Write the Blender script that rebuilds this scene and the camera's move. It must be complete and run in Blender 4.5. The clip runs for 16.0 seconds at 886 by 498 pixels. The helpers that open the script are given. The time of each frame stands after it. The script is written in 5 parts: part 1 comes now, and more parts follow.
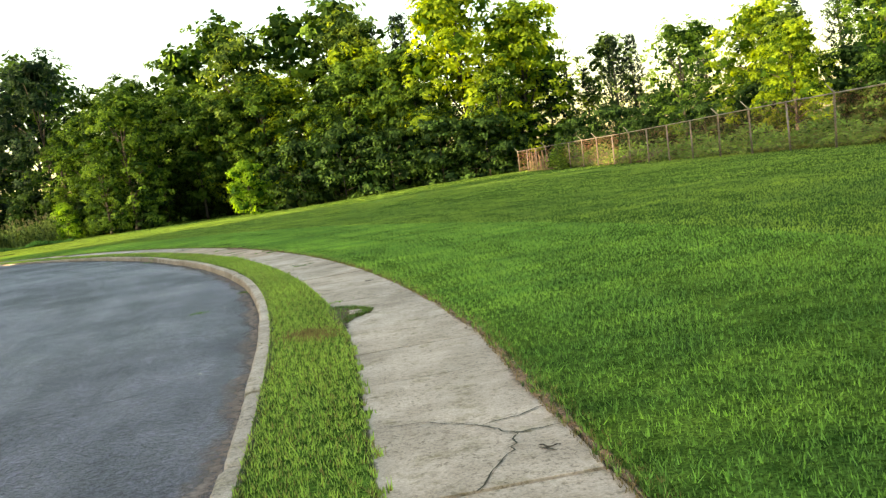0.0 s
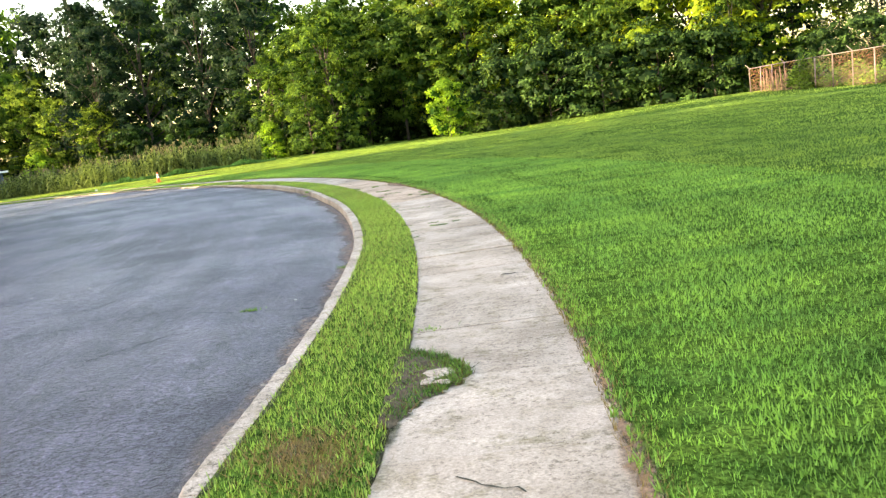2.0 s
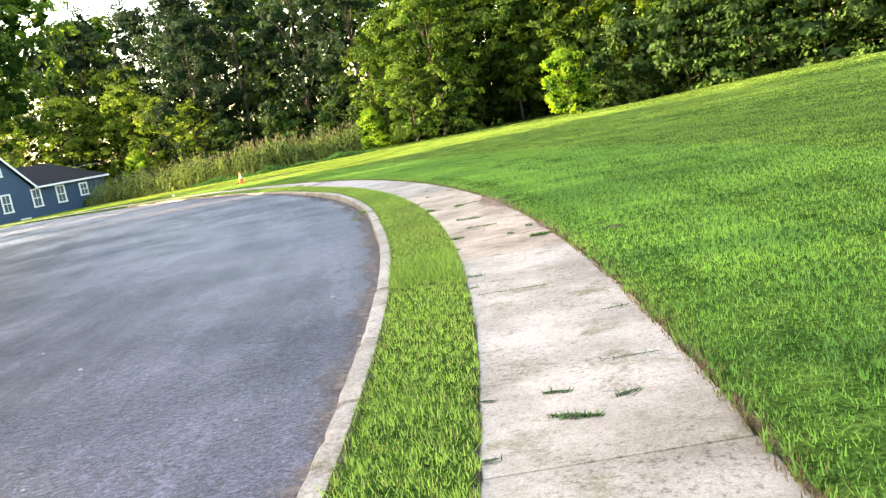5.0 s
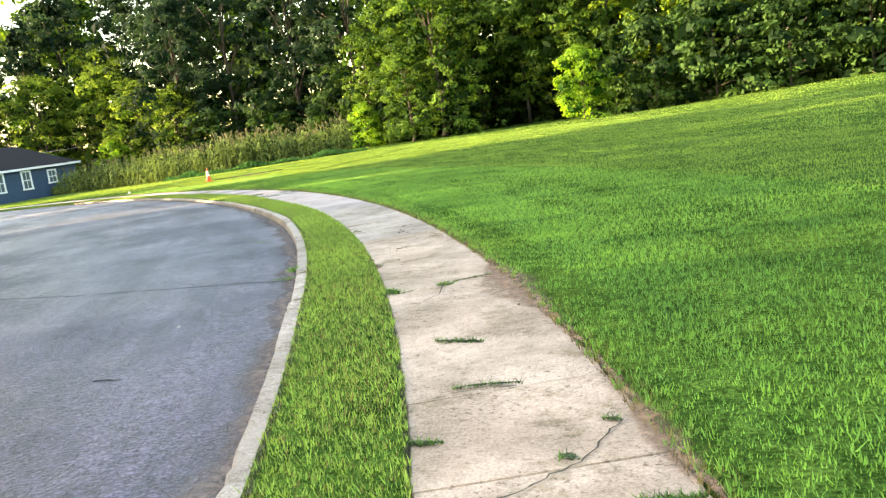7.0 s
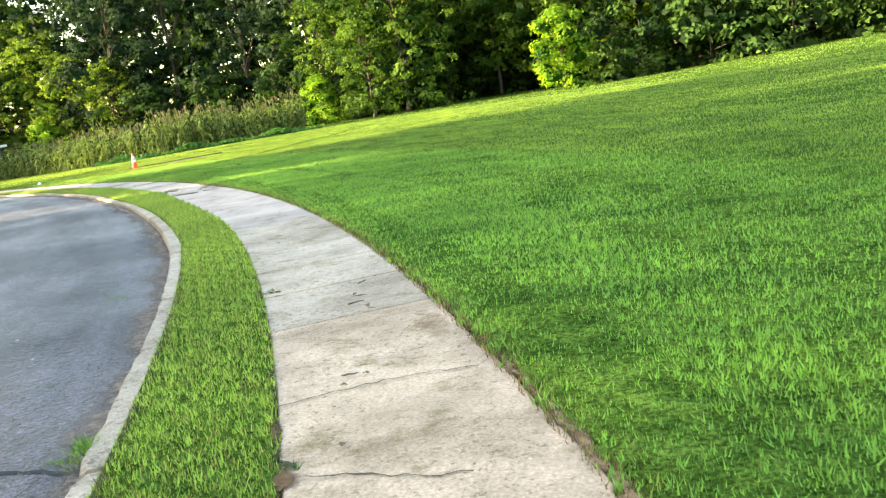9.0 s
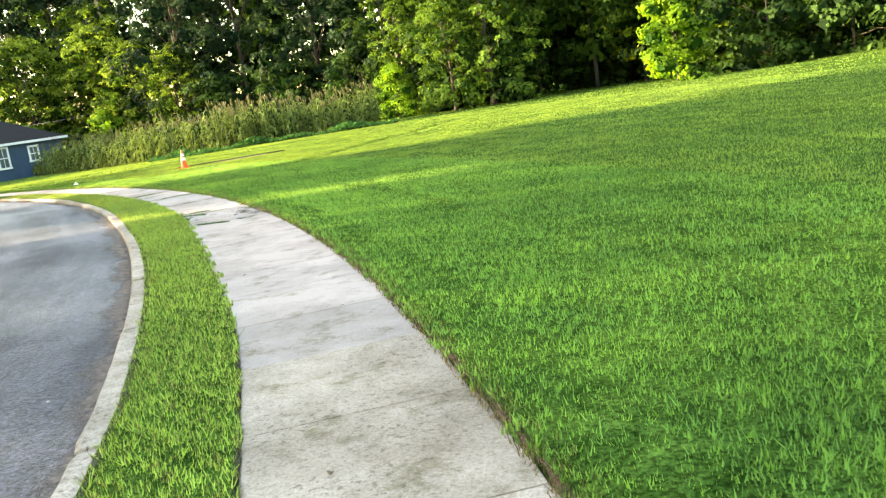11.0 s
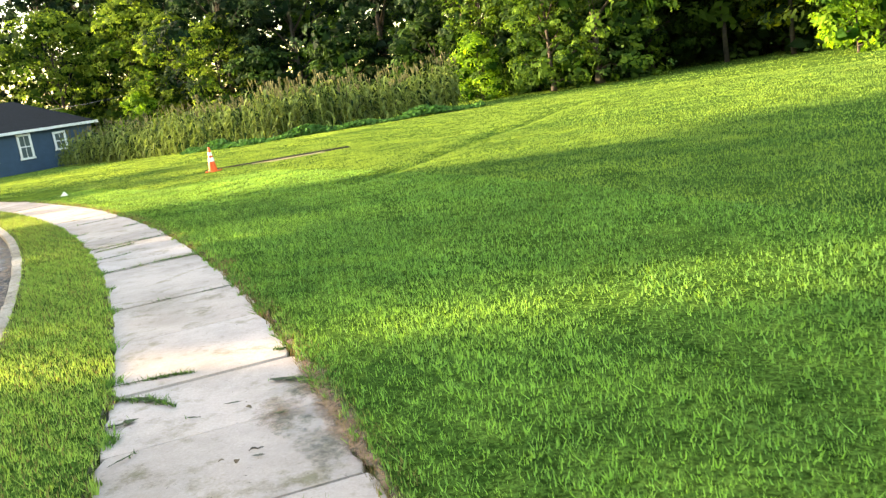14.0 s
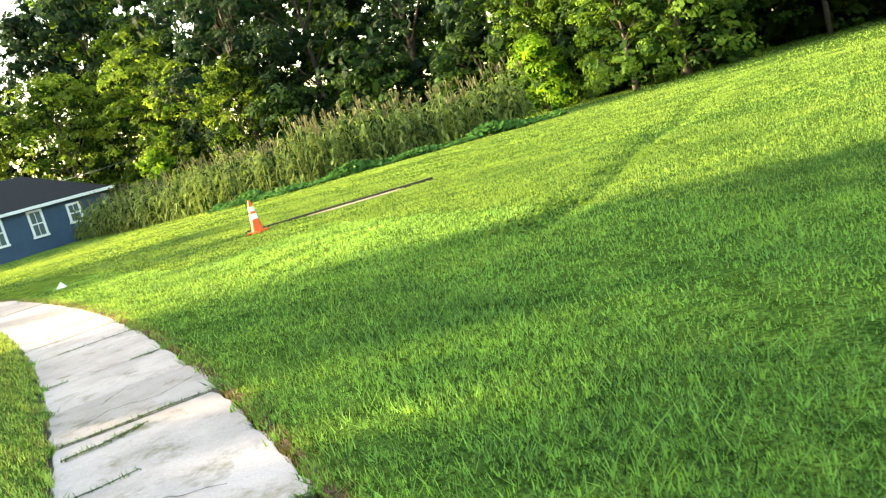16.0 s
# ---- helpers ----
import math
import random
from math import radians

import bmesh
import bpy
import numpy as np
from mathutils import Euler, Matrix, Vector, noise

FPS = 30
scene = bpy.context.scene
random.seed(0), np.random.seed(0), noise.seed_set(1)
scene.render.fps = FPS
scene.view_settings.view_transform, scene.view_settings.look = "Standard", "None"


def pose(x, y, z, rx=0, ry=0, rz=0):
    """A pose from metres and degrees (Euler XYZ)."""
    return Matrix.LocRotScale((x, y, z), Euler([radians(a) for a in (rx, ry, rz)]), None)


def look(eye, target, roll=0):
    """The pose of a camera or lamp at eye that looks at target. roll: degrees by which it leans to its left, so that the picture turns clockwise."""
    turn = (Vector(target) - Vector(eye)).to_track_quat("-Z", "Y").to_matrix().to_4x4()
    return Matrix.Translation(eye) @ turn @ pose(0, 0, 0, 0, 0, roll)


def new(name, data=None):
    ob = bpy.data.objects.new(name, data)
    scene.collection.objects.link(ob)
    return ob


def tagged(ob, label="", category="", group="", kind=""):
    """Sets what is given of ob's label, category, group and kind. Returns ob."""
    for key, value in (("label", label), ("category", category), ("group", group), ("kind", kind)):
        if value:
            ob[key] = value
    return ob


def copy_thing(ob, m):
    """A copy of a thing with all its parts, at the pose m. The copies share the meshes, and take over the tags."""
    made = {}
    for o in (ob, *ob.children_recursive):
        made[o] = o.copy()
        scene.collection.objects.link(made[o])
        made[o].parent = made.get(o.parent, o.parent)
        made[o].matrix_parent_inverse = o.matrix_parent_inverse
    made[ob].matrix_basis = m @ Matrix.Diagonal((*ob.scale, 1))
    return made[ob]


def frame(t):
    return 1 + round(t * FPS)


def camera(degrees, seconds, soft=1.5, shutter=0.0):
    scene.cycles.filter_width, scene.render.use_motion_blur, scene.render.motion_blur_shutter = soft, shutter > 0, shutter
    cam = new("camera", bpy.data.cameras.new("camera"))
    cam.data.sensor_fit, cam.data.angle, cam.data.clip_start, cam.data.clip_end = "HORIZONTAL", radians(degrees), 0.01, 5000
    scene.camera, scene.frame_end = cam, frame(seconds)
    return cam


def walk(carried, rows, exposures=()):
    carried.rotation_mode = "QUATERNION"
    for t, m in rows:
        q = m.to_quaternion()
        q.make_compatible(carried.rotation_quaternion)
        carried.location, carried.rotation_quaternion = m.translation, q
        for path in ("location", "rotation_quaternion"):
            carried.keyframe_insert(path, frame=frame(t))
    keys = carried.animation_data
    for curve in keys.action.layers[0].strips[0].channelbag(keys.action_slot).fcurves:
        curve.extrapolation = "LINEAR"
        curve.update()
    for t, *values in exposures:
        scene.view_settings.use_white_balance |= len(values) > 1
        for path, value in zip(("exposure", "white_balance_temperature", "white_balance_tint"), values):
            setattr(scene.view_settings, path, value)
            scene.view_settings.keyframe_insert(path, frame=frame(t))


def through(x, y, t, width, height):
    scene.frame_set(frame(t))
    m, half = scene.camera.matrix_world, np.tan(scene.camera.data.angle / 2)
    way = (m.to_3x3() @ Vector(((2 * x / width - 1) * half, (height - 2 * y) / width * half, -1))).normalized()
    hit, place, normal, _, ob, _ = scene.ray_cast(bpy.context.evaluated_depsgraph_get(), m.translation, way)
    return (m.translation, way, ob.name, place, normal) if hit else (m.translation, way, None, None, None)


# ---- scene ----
cam = camera(53.7, 16.0, soft=1.3, shutter=0.06)
PATH = [
    (0, (-0.001, -0.041, 1.519), (0.984, 9.870, 0.626), -8.37),
    (0.5, (0.420, 1.370, 1.508), (0.307, 11.274, 0.129), -9.08),
    (1, (0.669, 2.421, 1.501), (0.351, 12.310, 0.055), -9.72),
    (1.5, (0.852, 3.772, 1.537), (-0.007, 13.633, 0.112), -8.75),
    (2, (0.795, 5.227, 1.515), (-0.707, 15.007, 0.070), -8.00),
    (2.5, (0.646, 6.700, 1.496), (-1.622, 16.343, 0.126), -8.32),
    (3, (0.405, 8.158, 1.486), (-2.398, 17.642, 0.003), -10.78),
    (3.5, (0.183, 9.599, 1.439), (-2.646, 19.060, -0.142), -11.33),
    (4, (0.009, 10.982, 1.421), (-2.814, 20.450, -0.125), -11.55),
    (6.5, (-1.566, 18.925, 1.535), (-4.492, 28.391, 0.176), -9.32),
    (7, (-2.005, 20.491, 1.522), (-4.838, 29.968, 0.055), -8.53),
    (7.5, (-2.466, 22.071, 1.496), (-5.209, 31.552, -0.113), -8.94),
    (8, (-2.962, 23.601, 1.453), (-5.448, 33.131, -0.280), -9.01),
    (8.5, (-3.384, 25.059, 1.422), (-5.844, 34.574, -0.424), -9.30),
    (9, (-3.915, 26.513, 1.404), (-6.381, 36.034, -0.405), -9.49),
    (9.5, (-4.495, 27.962, 1.383), (-7.106, 37.453, -0.380), -9.89),
    (10, (-5.115, 29.473, 1.336), (-8.137, 38.855, -0.349), -10.44),
    (12.5, (-8.688, 36.994, 1.643), (-11.932, 46.248, -0.317), -8.23),
    (13, (-9.594, 38.624, 1.602), (-12.901, 47.843, -0.420), -8.39),
    (13.5, (-10.511, 39.956, 1.591), (-13.969, 49.122, -0.416), -8.79),
    (14, (-11.510, 41.314, 1.595), (-15.268, 50.386, -0.300), -9.19),
    (14.5, (-12.608, 42.656, 1.569), (-16.710, 51.599, -0.216), -9.66),
    (15, (-13.762, 44.082, 1.512), (-18.073, 52.947, -0.171), -10.33),
    (15.5, (-14.808, 45.356, 1.540), (-19.084, 54.254, -0.051), -12.73),
    (16, (-16.047, 46.907, 1.413), (-20.052, 55.946, -0.089), -15.75),
]
walk(cam, [(t, look(e, g, r)) for t, e, g, r in PATH],
     [(0, 2.45, 8100, 4), (0.5, 2.55, 7900, 6), (1.0, 3.54, 7750, 15), (1.5, 3.32, 7650, 15), (2.0, 3.13, 7500, 15), (2.5, 3.4, 7500, 18), (3.5, 3.4, 7500, 18), (7, 3.28, 7600, 12),
      (8.5, 3.27, 7450, 7), (10, 3.27, 7600, 6), (13, 3.35, 8000, 9), (14.5, 3.05, 7600, 9), (15, 3.08, 7500, 9), (15.5, 3.25, 7500, 9), (16, 3.25, 7500, 6)])

# ---- world, sun ----
SUN_AZ = (-0.97, -0.24)          # where the sun stands, on the plan
SUN_EL = radians(12.5)
world = bpy.data.worlds.new("sky")
scene.world = world
world.use_nodes = True
wn = world.node_tree.nodes
sky = wn.new("ShaderNodeTexSky")
sky.sky_type = "NISHITA"
sky.sun_disc = False
sky.sun_elevation = SUN_EL
sky.sun_rotation = math.atan2(SUN_AZ[0], SUN_AZ[1])
sky.dust_density = 2.0
sky.air_density = 1.2
wn["Background"].inputs[1].default_value = 0.15
world.node_tree.links.new(sky.outputs[0], wn["Background"].inputs[0])

sun_data = bpy.data.lights.new("sun", "SUN")
sun_data.energy = 3.3
sun_data.angle = radians(0.8)
sun_data.color = (1.0, 0.86, 0.61)
sun = new("sun", sun_data)
sun.matrix_world = look((SUN_AZ[0] * 200, SUN_AZ[1] * 200, 200 * math.tan(SUN_EL)), (0, 0, 0))

# ---- plan ----
CX, CY = -64.3, 3.4              # centre of the road's bend
R_ISLAND, KERB_W = 52.5, 0.145
rng = np.random.default_rng(7)


def polar(r, deg):
    a = radians(deg)
    return CX + r * math.cos(a), CY + r * math.sin(a)


def verge_edge(deg):
    """The back of the kerb wanders a little along the bend."""
    return np.interp(deg, (-10, 3, 12, 22, 31, 40, 46, 55), (63.5, 63.5, 63.68, 63.54, 63.67, 63.41, 63.45, 63.58))


def walk_inner(deg):
    return np.interp(deg, (-10, 2, 5, 32, 35, 38, 41), (64.22, 64.22, 64.32, 64.32, 64.2, 64.2, 64.3))


def walk_outer(deg):
    return np.interp(deg, (-10, 2, 4, 60), (65.35, 65.35, 65.47, 65.47))


def smooth(a, b, v):
    k = np.clip((v - a) / (b - a), 0, 1)
    return k * k * (3 - 2 * k)


def lie(x, y):
    """Height of the lawn."""
    r = np.hypot(x - CX, y - CY)
    z = 0.03 + 0.34 * smooth(-4, 13, x) * smooth(66, 76, r)
    z = z + 0.05 * np.sin(x * 0.21 + 0.4) * np.sin(y * 0.17) * smooth(66, 72, r)
    ditch = np.exp(-((x + 18.6 - 0.03 * (y - 58) - 0.08 * np.sin(y * 0.9)) / 0.28) ** 2) * smooth(53.5, 56.5, y) * smooth(78, 66, y)
    return z - 0.35 * smooth(-30, -58, x) * smooth(64, 76, r) - 0.085 * ditch


# ---- materials ----
def material(name, rough=0.8, spec=0.3):
    m = bpy.data.materials.new(name)
    m.use_nodes = True
    b = m.node_tree.nodes["Principled BSDF"]
    b.inputs["Roughness"].default_value = rough
    b.inputs["Specular IOR Level"].default_value = spec
    return m, m.node_tree, b


def add(nt, kind, **inputs):
    n = nt.nodes.new(kind)
    for key, value in inputs.items():
        n.inputs[key.replace("_", " ")].default_value = value
    return n


def noise_of(nt, scale, detail=4.0, rough=0.55, coords=None, stretch=None, turn=0.0):
    n = add(nt, "ShaderNodeTexNoise", Scale=scale, Detail=detail, Roughness=rough)
    if coords is None:
        coords = nt.nodes.new("ShaderNodeTexCoord").outputs["Object"]
    if stretch:
        mp = nt.nodes.new("ShaderNodeMapping")
        mp.inputs["Scale"].default_value = stretch
        mp.inputs["Rotation"].default_value = (0, 0, radians(turn))
        nt.links.new(coords, mp.inputs[0])
        coords = mp.outputs[0]
    nt.links.new(coords, n.inputs["Vector"])
    return n.outputs["Fac"]


def ramp(nt, fac, stops):
    n = nt.nodes.new("ShaderNodeValToRGB")
    e = n.color_ramp.elements
    while len(e) < len(stops):
        e.new(0.5)
    for el, (p, c) in zip(e, stops):
        el.position, el.color = p, (*c, 1)
    nt.links.new(fac, n.inputs[0])
    return n.outputs[0]


def mix(nt, fac, a, b, how="MIX"):
    n = nt.nodes.new("ShaderNodeMix")
    n.data_type, n.blend_type = "RGBA", how
    if isinstance(fac, float):
        n.inputs[0].default_value = fac
    else:
        nt.links.new(fac, n.inputs[0])
    for v, k in ((a, 6), (b, 7)):
        if isinstance(v, tuple):
            n.inputs[k].default_value = (*v, 1)
        else:
            nt.links.new(v, n.inputs[k])
    return n.outputs[2]


def bump(nt, b, fac, strength, distance):
    n = add(nt, "ShaderNodeBump", Strength=strength, Distance=distance)
    nt.links.new(fac, n.inputs["Height"])
    nt.links.new(n.outputs[0], b.inputs["Normal"])


def mat_lawn():
    """Turf: drifts of tone over metres, tufts, and dark gaps between blades."""
    m, nt, b = material("lawn_turf", 1.0, 0.0)
    big = noise_of(nt, 0.13, 4, 0.6)
    tuft = noise_of(nt, 5.0, 5, 0.7)
    fine = noise_of(nt, 38.0, 4, 0.75)
    mid = noise_of(nt, 1.5, 5, 0.7)
    c = ramp(nt, tuft, [(0.34, (0.032, 0.072, 0.015)), (0.66, (0.100, 0.175, 0.038))])
    c = mix(nt, 1.0, c, ramp(nt, mid, [(0.38, (0.66, 0.72, 0.72)), (0.62, (1.28, 1.22, 1.15))]), "MULTIPLY")
    c = mix(nt, 1.0, c, ramp(nt, fine, [(0.41, (0.36, 0.38, 0.33)), (0.60, (1.4, 1.4, 1.28))]), "MULTIPLY")
    c = mix(nt, 1.0, c, ramp(nt, big, [(0.35, (0.80, 0.86, 0.85)), (0.68, (1.3, 1.12, 1.0))]), "MULTIPLY")
    mown = noise_of(nt, 1.0, 4, 0.6, None, (0.12, 1.3, 1.0), -32)
    c = mix(nt, 1.0, c, ramp(nt, mown, [(0.38, (0.84, 0.88, 0.90)), (0.62, (1.16, 1.11, 1.03))]), "MULTIPLY")
    nt.links.new(c, b.inputs["Base Color"])
    bump(nt, b, tuft, 1.0, 0.10)
    return m


def leafy(name, dark, light, through=0.35, scale=0.5, rough=0.7, mown=False, spec=0.08, passed=(1.0, 1.05, 0.7), even=0.0):
    """Leaves: tone by clump and by leaf, some light passing through."""
    m, nt, b = material(name, rough, spec)
    at = nt.nodes.new("ShaderNodeAttribute")
    at.attribute_name = "tone"
    n = noise_of(nt, scale, 3)
    col = ramp(nt, at.outputs["Fac"], [(0.0, dark), (1.0, light)])
    shade = ramp(nt, n, [(0.3, (0.72, 0.75, 0.7)), (0.7, (1.2, 1.15, 1.0))])
    col = mix(nt, 1.0, col, shade, "MULTIPLY")
    if mown:
        row = noise_of(nt, 1.0, 4, 0.6, None, (0.12, 1.3, 1.0), -32)
        col = mix(nt, 1.0, col, ramp(nt, row, [(0.38, (0.80, 0.86, 0.88)), (0.62, (1.20, 1.13, 1.02))]), "MULTIPLY")
        tuft = noise_of(nt, 1.5, 5, 0.7)
        col = mix(nt, 1.0, col, ramp(nt, tuft, [(0.38, (0.86, 0.88, 0.90)), (0.62, (1.12, 1.10, 1.05))]), "MULTIPLY")
    nt.links.new(col, b.inputs["Base Color"])
    tr = nt.nodes.new("ShaderNodeBsdfTranslucent")
    nt.links.new(mix(nt, 1.0, col, passed, "MULTIPLY"), tr.inputs[0])
    if even:
        # blades cupped and bent every way: their facing evens out towards the sky
        geo = nt.nodes.new("ShaderNodeNewGeometry")
        up = nt.nodes.new("ShaderNodeVectorMath")
        up.operation = "MULTIPLY_ADD"
        nt.links.new(geo.outputs["Normal"], up.inputs[0])
        up.inputs[1].default_value = (1 - even, 1 - even, 1 - even)
        up.inputs[2].default_value = (0, 0, even)
        unit = nt.nodes.new("ShaderNodeVectorMath")
        unit.operation = "NORMALIZE"
        nt.links.new(up.outputs[0], unit.inputs[0])
        nt.links.new(unit.outputs[0], b.inputs["Normal"])
        nt.links.new(unit.outputs[0], tr.inputs["Normal"])
    mx = nt.nodes.new("ShaderNodeMixShader")
    mx.inputs[0].default_value = through
    out = nt.nodes["Material Output"]
    nt.links.new(b.outputs[0], mx.inputs[1])
    nt.links.new(tr.outputs[0], mx.inputs[2])
    nt.links.new(mx.outputs[0], out.inputs[0])
    return m


def mat_asphalt():
    """Aggregate, worn lighter in places, with darker sealed patches."""
    m, nt, b = material("worn_asphalt", 0.44, 0.5)
    grit = noise_of(nt, 48, 4, 0.85)
    stone = noise_of(nt, 30, 4, 0.75)
    patch = noise_of(nt, 0.22, 5, 0.6)
    # distance from the bend's centre and angle round it, for wear along the lanes
    pos = nt.nodes.new("ShaderNodeTexCoord").outputs["Object"]
    off = nt.nodes.new("ShaderNodeVectorMath")
    off.operation = "SUBTRACT"
    nt.links.new(pos, off.inputs[0])
    off.inputs[1].default_value = (CX, CY, 0)
    xyz = nt.nodes.new("ShaderNodeSeparateXYZ")
    nt.links.new(off.outputs[0], xyz.inputs[0])
    ang = nt.nodes.new("ShaderNodeMath")
    ang.operation = "ARCTAN2"
    nt.links.new(xyz.outputs[1], ang.inputs[0])
    nt.links.new(xyz.outputs[0], ang.inputs[1])
    far = nt.nodes.new("ShaderNodeVectorMath")
    far.operation = "LENGTH"
    nt.links.new(off.outputs[0], far.inputs[0])
    lane = nt.nodes.new("ShaderNodeCombineXYZ")
    nt.links.new(far.outputs["Value"], lane.inputs[0])
    nt.links.new(ang.outputs[0], lane.inputs[1])
    streak = noise_of(nt, 1.0, 5, 0.65, lane.outputs[0], (1.1, 9.0, 1.0))
    fine = noise_of(nt, 1.0, 5, 0.75, lane.outputs[0], (7.0, 110.0, 1.0))
    c = ramp(nt, grit, [(0.40, (0.011, 0.0085, 0.014)), (0.60, (0.104, 0.084, 0.140))])
    c = mix(nt, 1.0, c, ramp(nt, stone, [(0.42, (0.42, 0.42, 0.43)), (0.60, (1.5, 1.5, 1.5))]), "MULTIPLY")
    c = mix(nt, 1.0, c, ramp(nt, patch, [(0.38, (0.58, 0.59, 0.62)), (0.5, (0.92, 0.92, 0.92)), (0.66, (1.38, 1.37, 1.36))]), "MULTIPLY")
    c = mix(nt, 1.0, c, ramp(nt, streak, [(0.39, (0.58, 0.59, 0.62)), (0.61, (1.45, 1.44, 1.41))]), "MULTIPLY")
    c = mix(nt, 1.0, c, ramp(nt, fine, [(0.36, (0.72, 0.72, 0.73)), (0.64, (1.3, 1.3, 1.28))]), "MULTIPLY")
    lump = noise_of(nt, 13, 4, 0.7)
    c = mix(nt, 1.0, c, ramp(nt, lump, [(0.38, (0.62, 0.62, 0.63)), (0.60, (1.32, 1.32, 1.32))]), "MULTIPLY")
    chips = noise_of(nt, 55, 2, 0.6)
    c = mix(nt, ramp(nt, chips, [(0.66, (0, 0, 0)), (0.71, (0.75, 0.75, 0.75))]), c, (0.22, 0.215, 0.215))
    # fine map cracking in places
    warp = noise_of(nt, 3.0, 3, 0.6)
    wv = nt.nodes.new("ShaderNodeVectorMath")
    wv.operation = "ADD"
    nt.links.new(pos, wv.inputs[0])
    sc = nt.nodes.new("ShaderNodeVectorMath")
    sc.operation = "SCALE"
    cxyz = nt.nodes.new("ShaderNodeCombineXYZ")
    nt.links.new(warp, cxyz.inputs[0])
    nt.links.new(stone, cxyz.inputs[1])
    nt.links.new(cxyz.outputs[0], sc.inputs[0])
    sc.inputs["Scale"].default_value = 0.45
    nt.links.new(sc.outputs[0], wv.inputs[1])
    net = add(nt, "ShaderNodeTexVoronoi", Scale=2.6)
    net.feature = "DISTANCE_TO_EDGE"
    nt.links.new(wv.outputs[0], net.inputs["Vector"])
    line = ramp(nt, net.outputs["Distance"], [(0.0, (1, 1, 1)), (0.035, (0, 0, 0))])
    where = ramp(nt, noise_of(nt, 0.35, 4, 0.6), [(0.44, (0, 0, 0)), (0.58, (0.8, 0.8, 0.8))])
    both = mix(nt, 1.0, line, where, "MULTIPLY")
    c = mix(nt, both, c, (0.014, 0.013, 0.015))
    nt.links.new(c, b.inputs["Base Color"])
    worn = mix(nt, 1.0, ramp(nt, patch, [(0.36, (0.85, 0.85, 0.85)), (0.60, (0.45, 0.45, 0.45))]), ramp(nt, streak, [(0.36, (0.85, 0.85, 0.85)), (0.64, (0.62, 0.62, 0.62))]), "MULTIPLY")
    nt.links.new(worn, b.inputs["Roughness"])
    shine = mix(nt, 1.0, ramp(nt, stone, [(0.40, (0.40, 0.40, 0.40)), (0.62, (1, 1, 1))]), ramp(nt, grit, [(0.40, (0.45, 0.45, 0.45)), (0.60, (1, 1, 1))]), "MULTIPLY")
    nt.links.new(shine, b.inputs["Specular IOR Level"])
    relief = nt.nodes.new("ShaderNodeMath")
    relief.operation = "ADD"
    nt.links.new(stone, relief.inputs[0])
    nt.links.new(lump, relief.inputs[1])
    bump(nt, b, relief.outputs[0], 1.0, 0.034)
    # bluish sheen layer imitates the sky's pale reflection at grazing angles
    b.inputs["Sheen Weight"].default_value = 0.13
    b.inputs["Sheen Roughness"].default_value = 0.27
    b.inputs["Sheen Tint"].default_value = (0.90, 0.93, 1.0, 1)
    return m


def mat_concrete(name, base, stain, speck=(0.36, 0.5), grainy=1.0, pit=(0.20, 0.19, 0.16)):
    """Weathered concrete: broad stains, dark lichen specks, pale worn edges, grain; slab by slab a little different."""
    m, nt, b = material(name, 0.85, 0.25)
    grain = noise_of(nt, 60, 4, 0.75)
    blot = noise_of(nt, 1.1, 6, 0.7)
    fleck = noise_of(nt, 21, 6, 0.8)
    moss = noise_of(nt, 2.7, 6, 0.75)
    where = noise_of(nt, 1.3, 5, 0.65)
    oi = nt.nodes.new("ShaderNodeObjectInfo")
    c = ramp(nt, blot, [(0.34, stain), (0.6, base)])
    c = mix(nt, 1.0, c, ramp(nt, grain, [(0.36, (1 - 0.34 * grainy, 1 - 0.34 * grainy, 1 - 0.35 * grainy)), (0.64, (1 + 0.2 * grainy, 1 + 0.2 * grainy, 1 + 0.2 * grainy))]), "MULTIPLY")
    dirty = ramp(nt, where, [(0.36, (0.25, 0.25, 0.25)), (0.58, (1, 1, 1))])
    spots = ramp(nt, fleck, [(speck[0], pit), (speck[1], (1, 1, 1))])
    c = mix(nt, 1.0, c, mix(nt, dirty, (1.0, 1.0, 1.0), spots), "MULTIPLY")
    c = mix(nt, 1.0, c, ramp(nt, moss, [(0.32, (0.50, 0.50, 0.36)), (0.47, (1, 1, 1))]), "MULTIPLY")
    c = mix(nt, 1.0, c, ramp(nt, oi.outputs["Random"], [(0, (0.84, 0.83, 0.81)), (0.5, (1.0, 0.97, 0.93)), (1, (1.08, 1.07, 1.06))]), "MULTIPLY")
    nt.links.new(c, b.inputs["Base Color"])
    bump(nt, b, fleck, 0.7 * grainy, 0.006 * grainy)
    return m


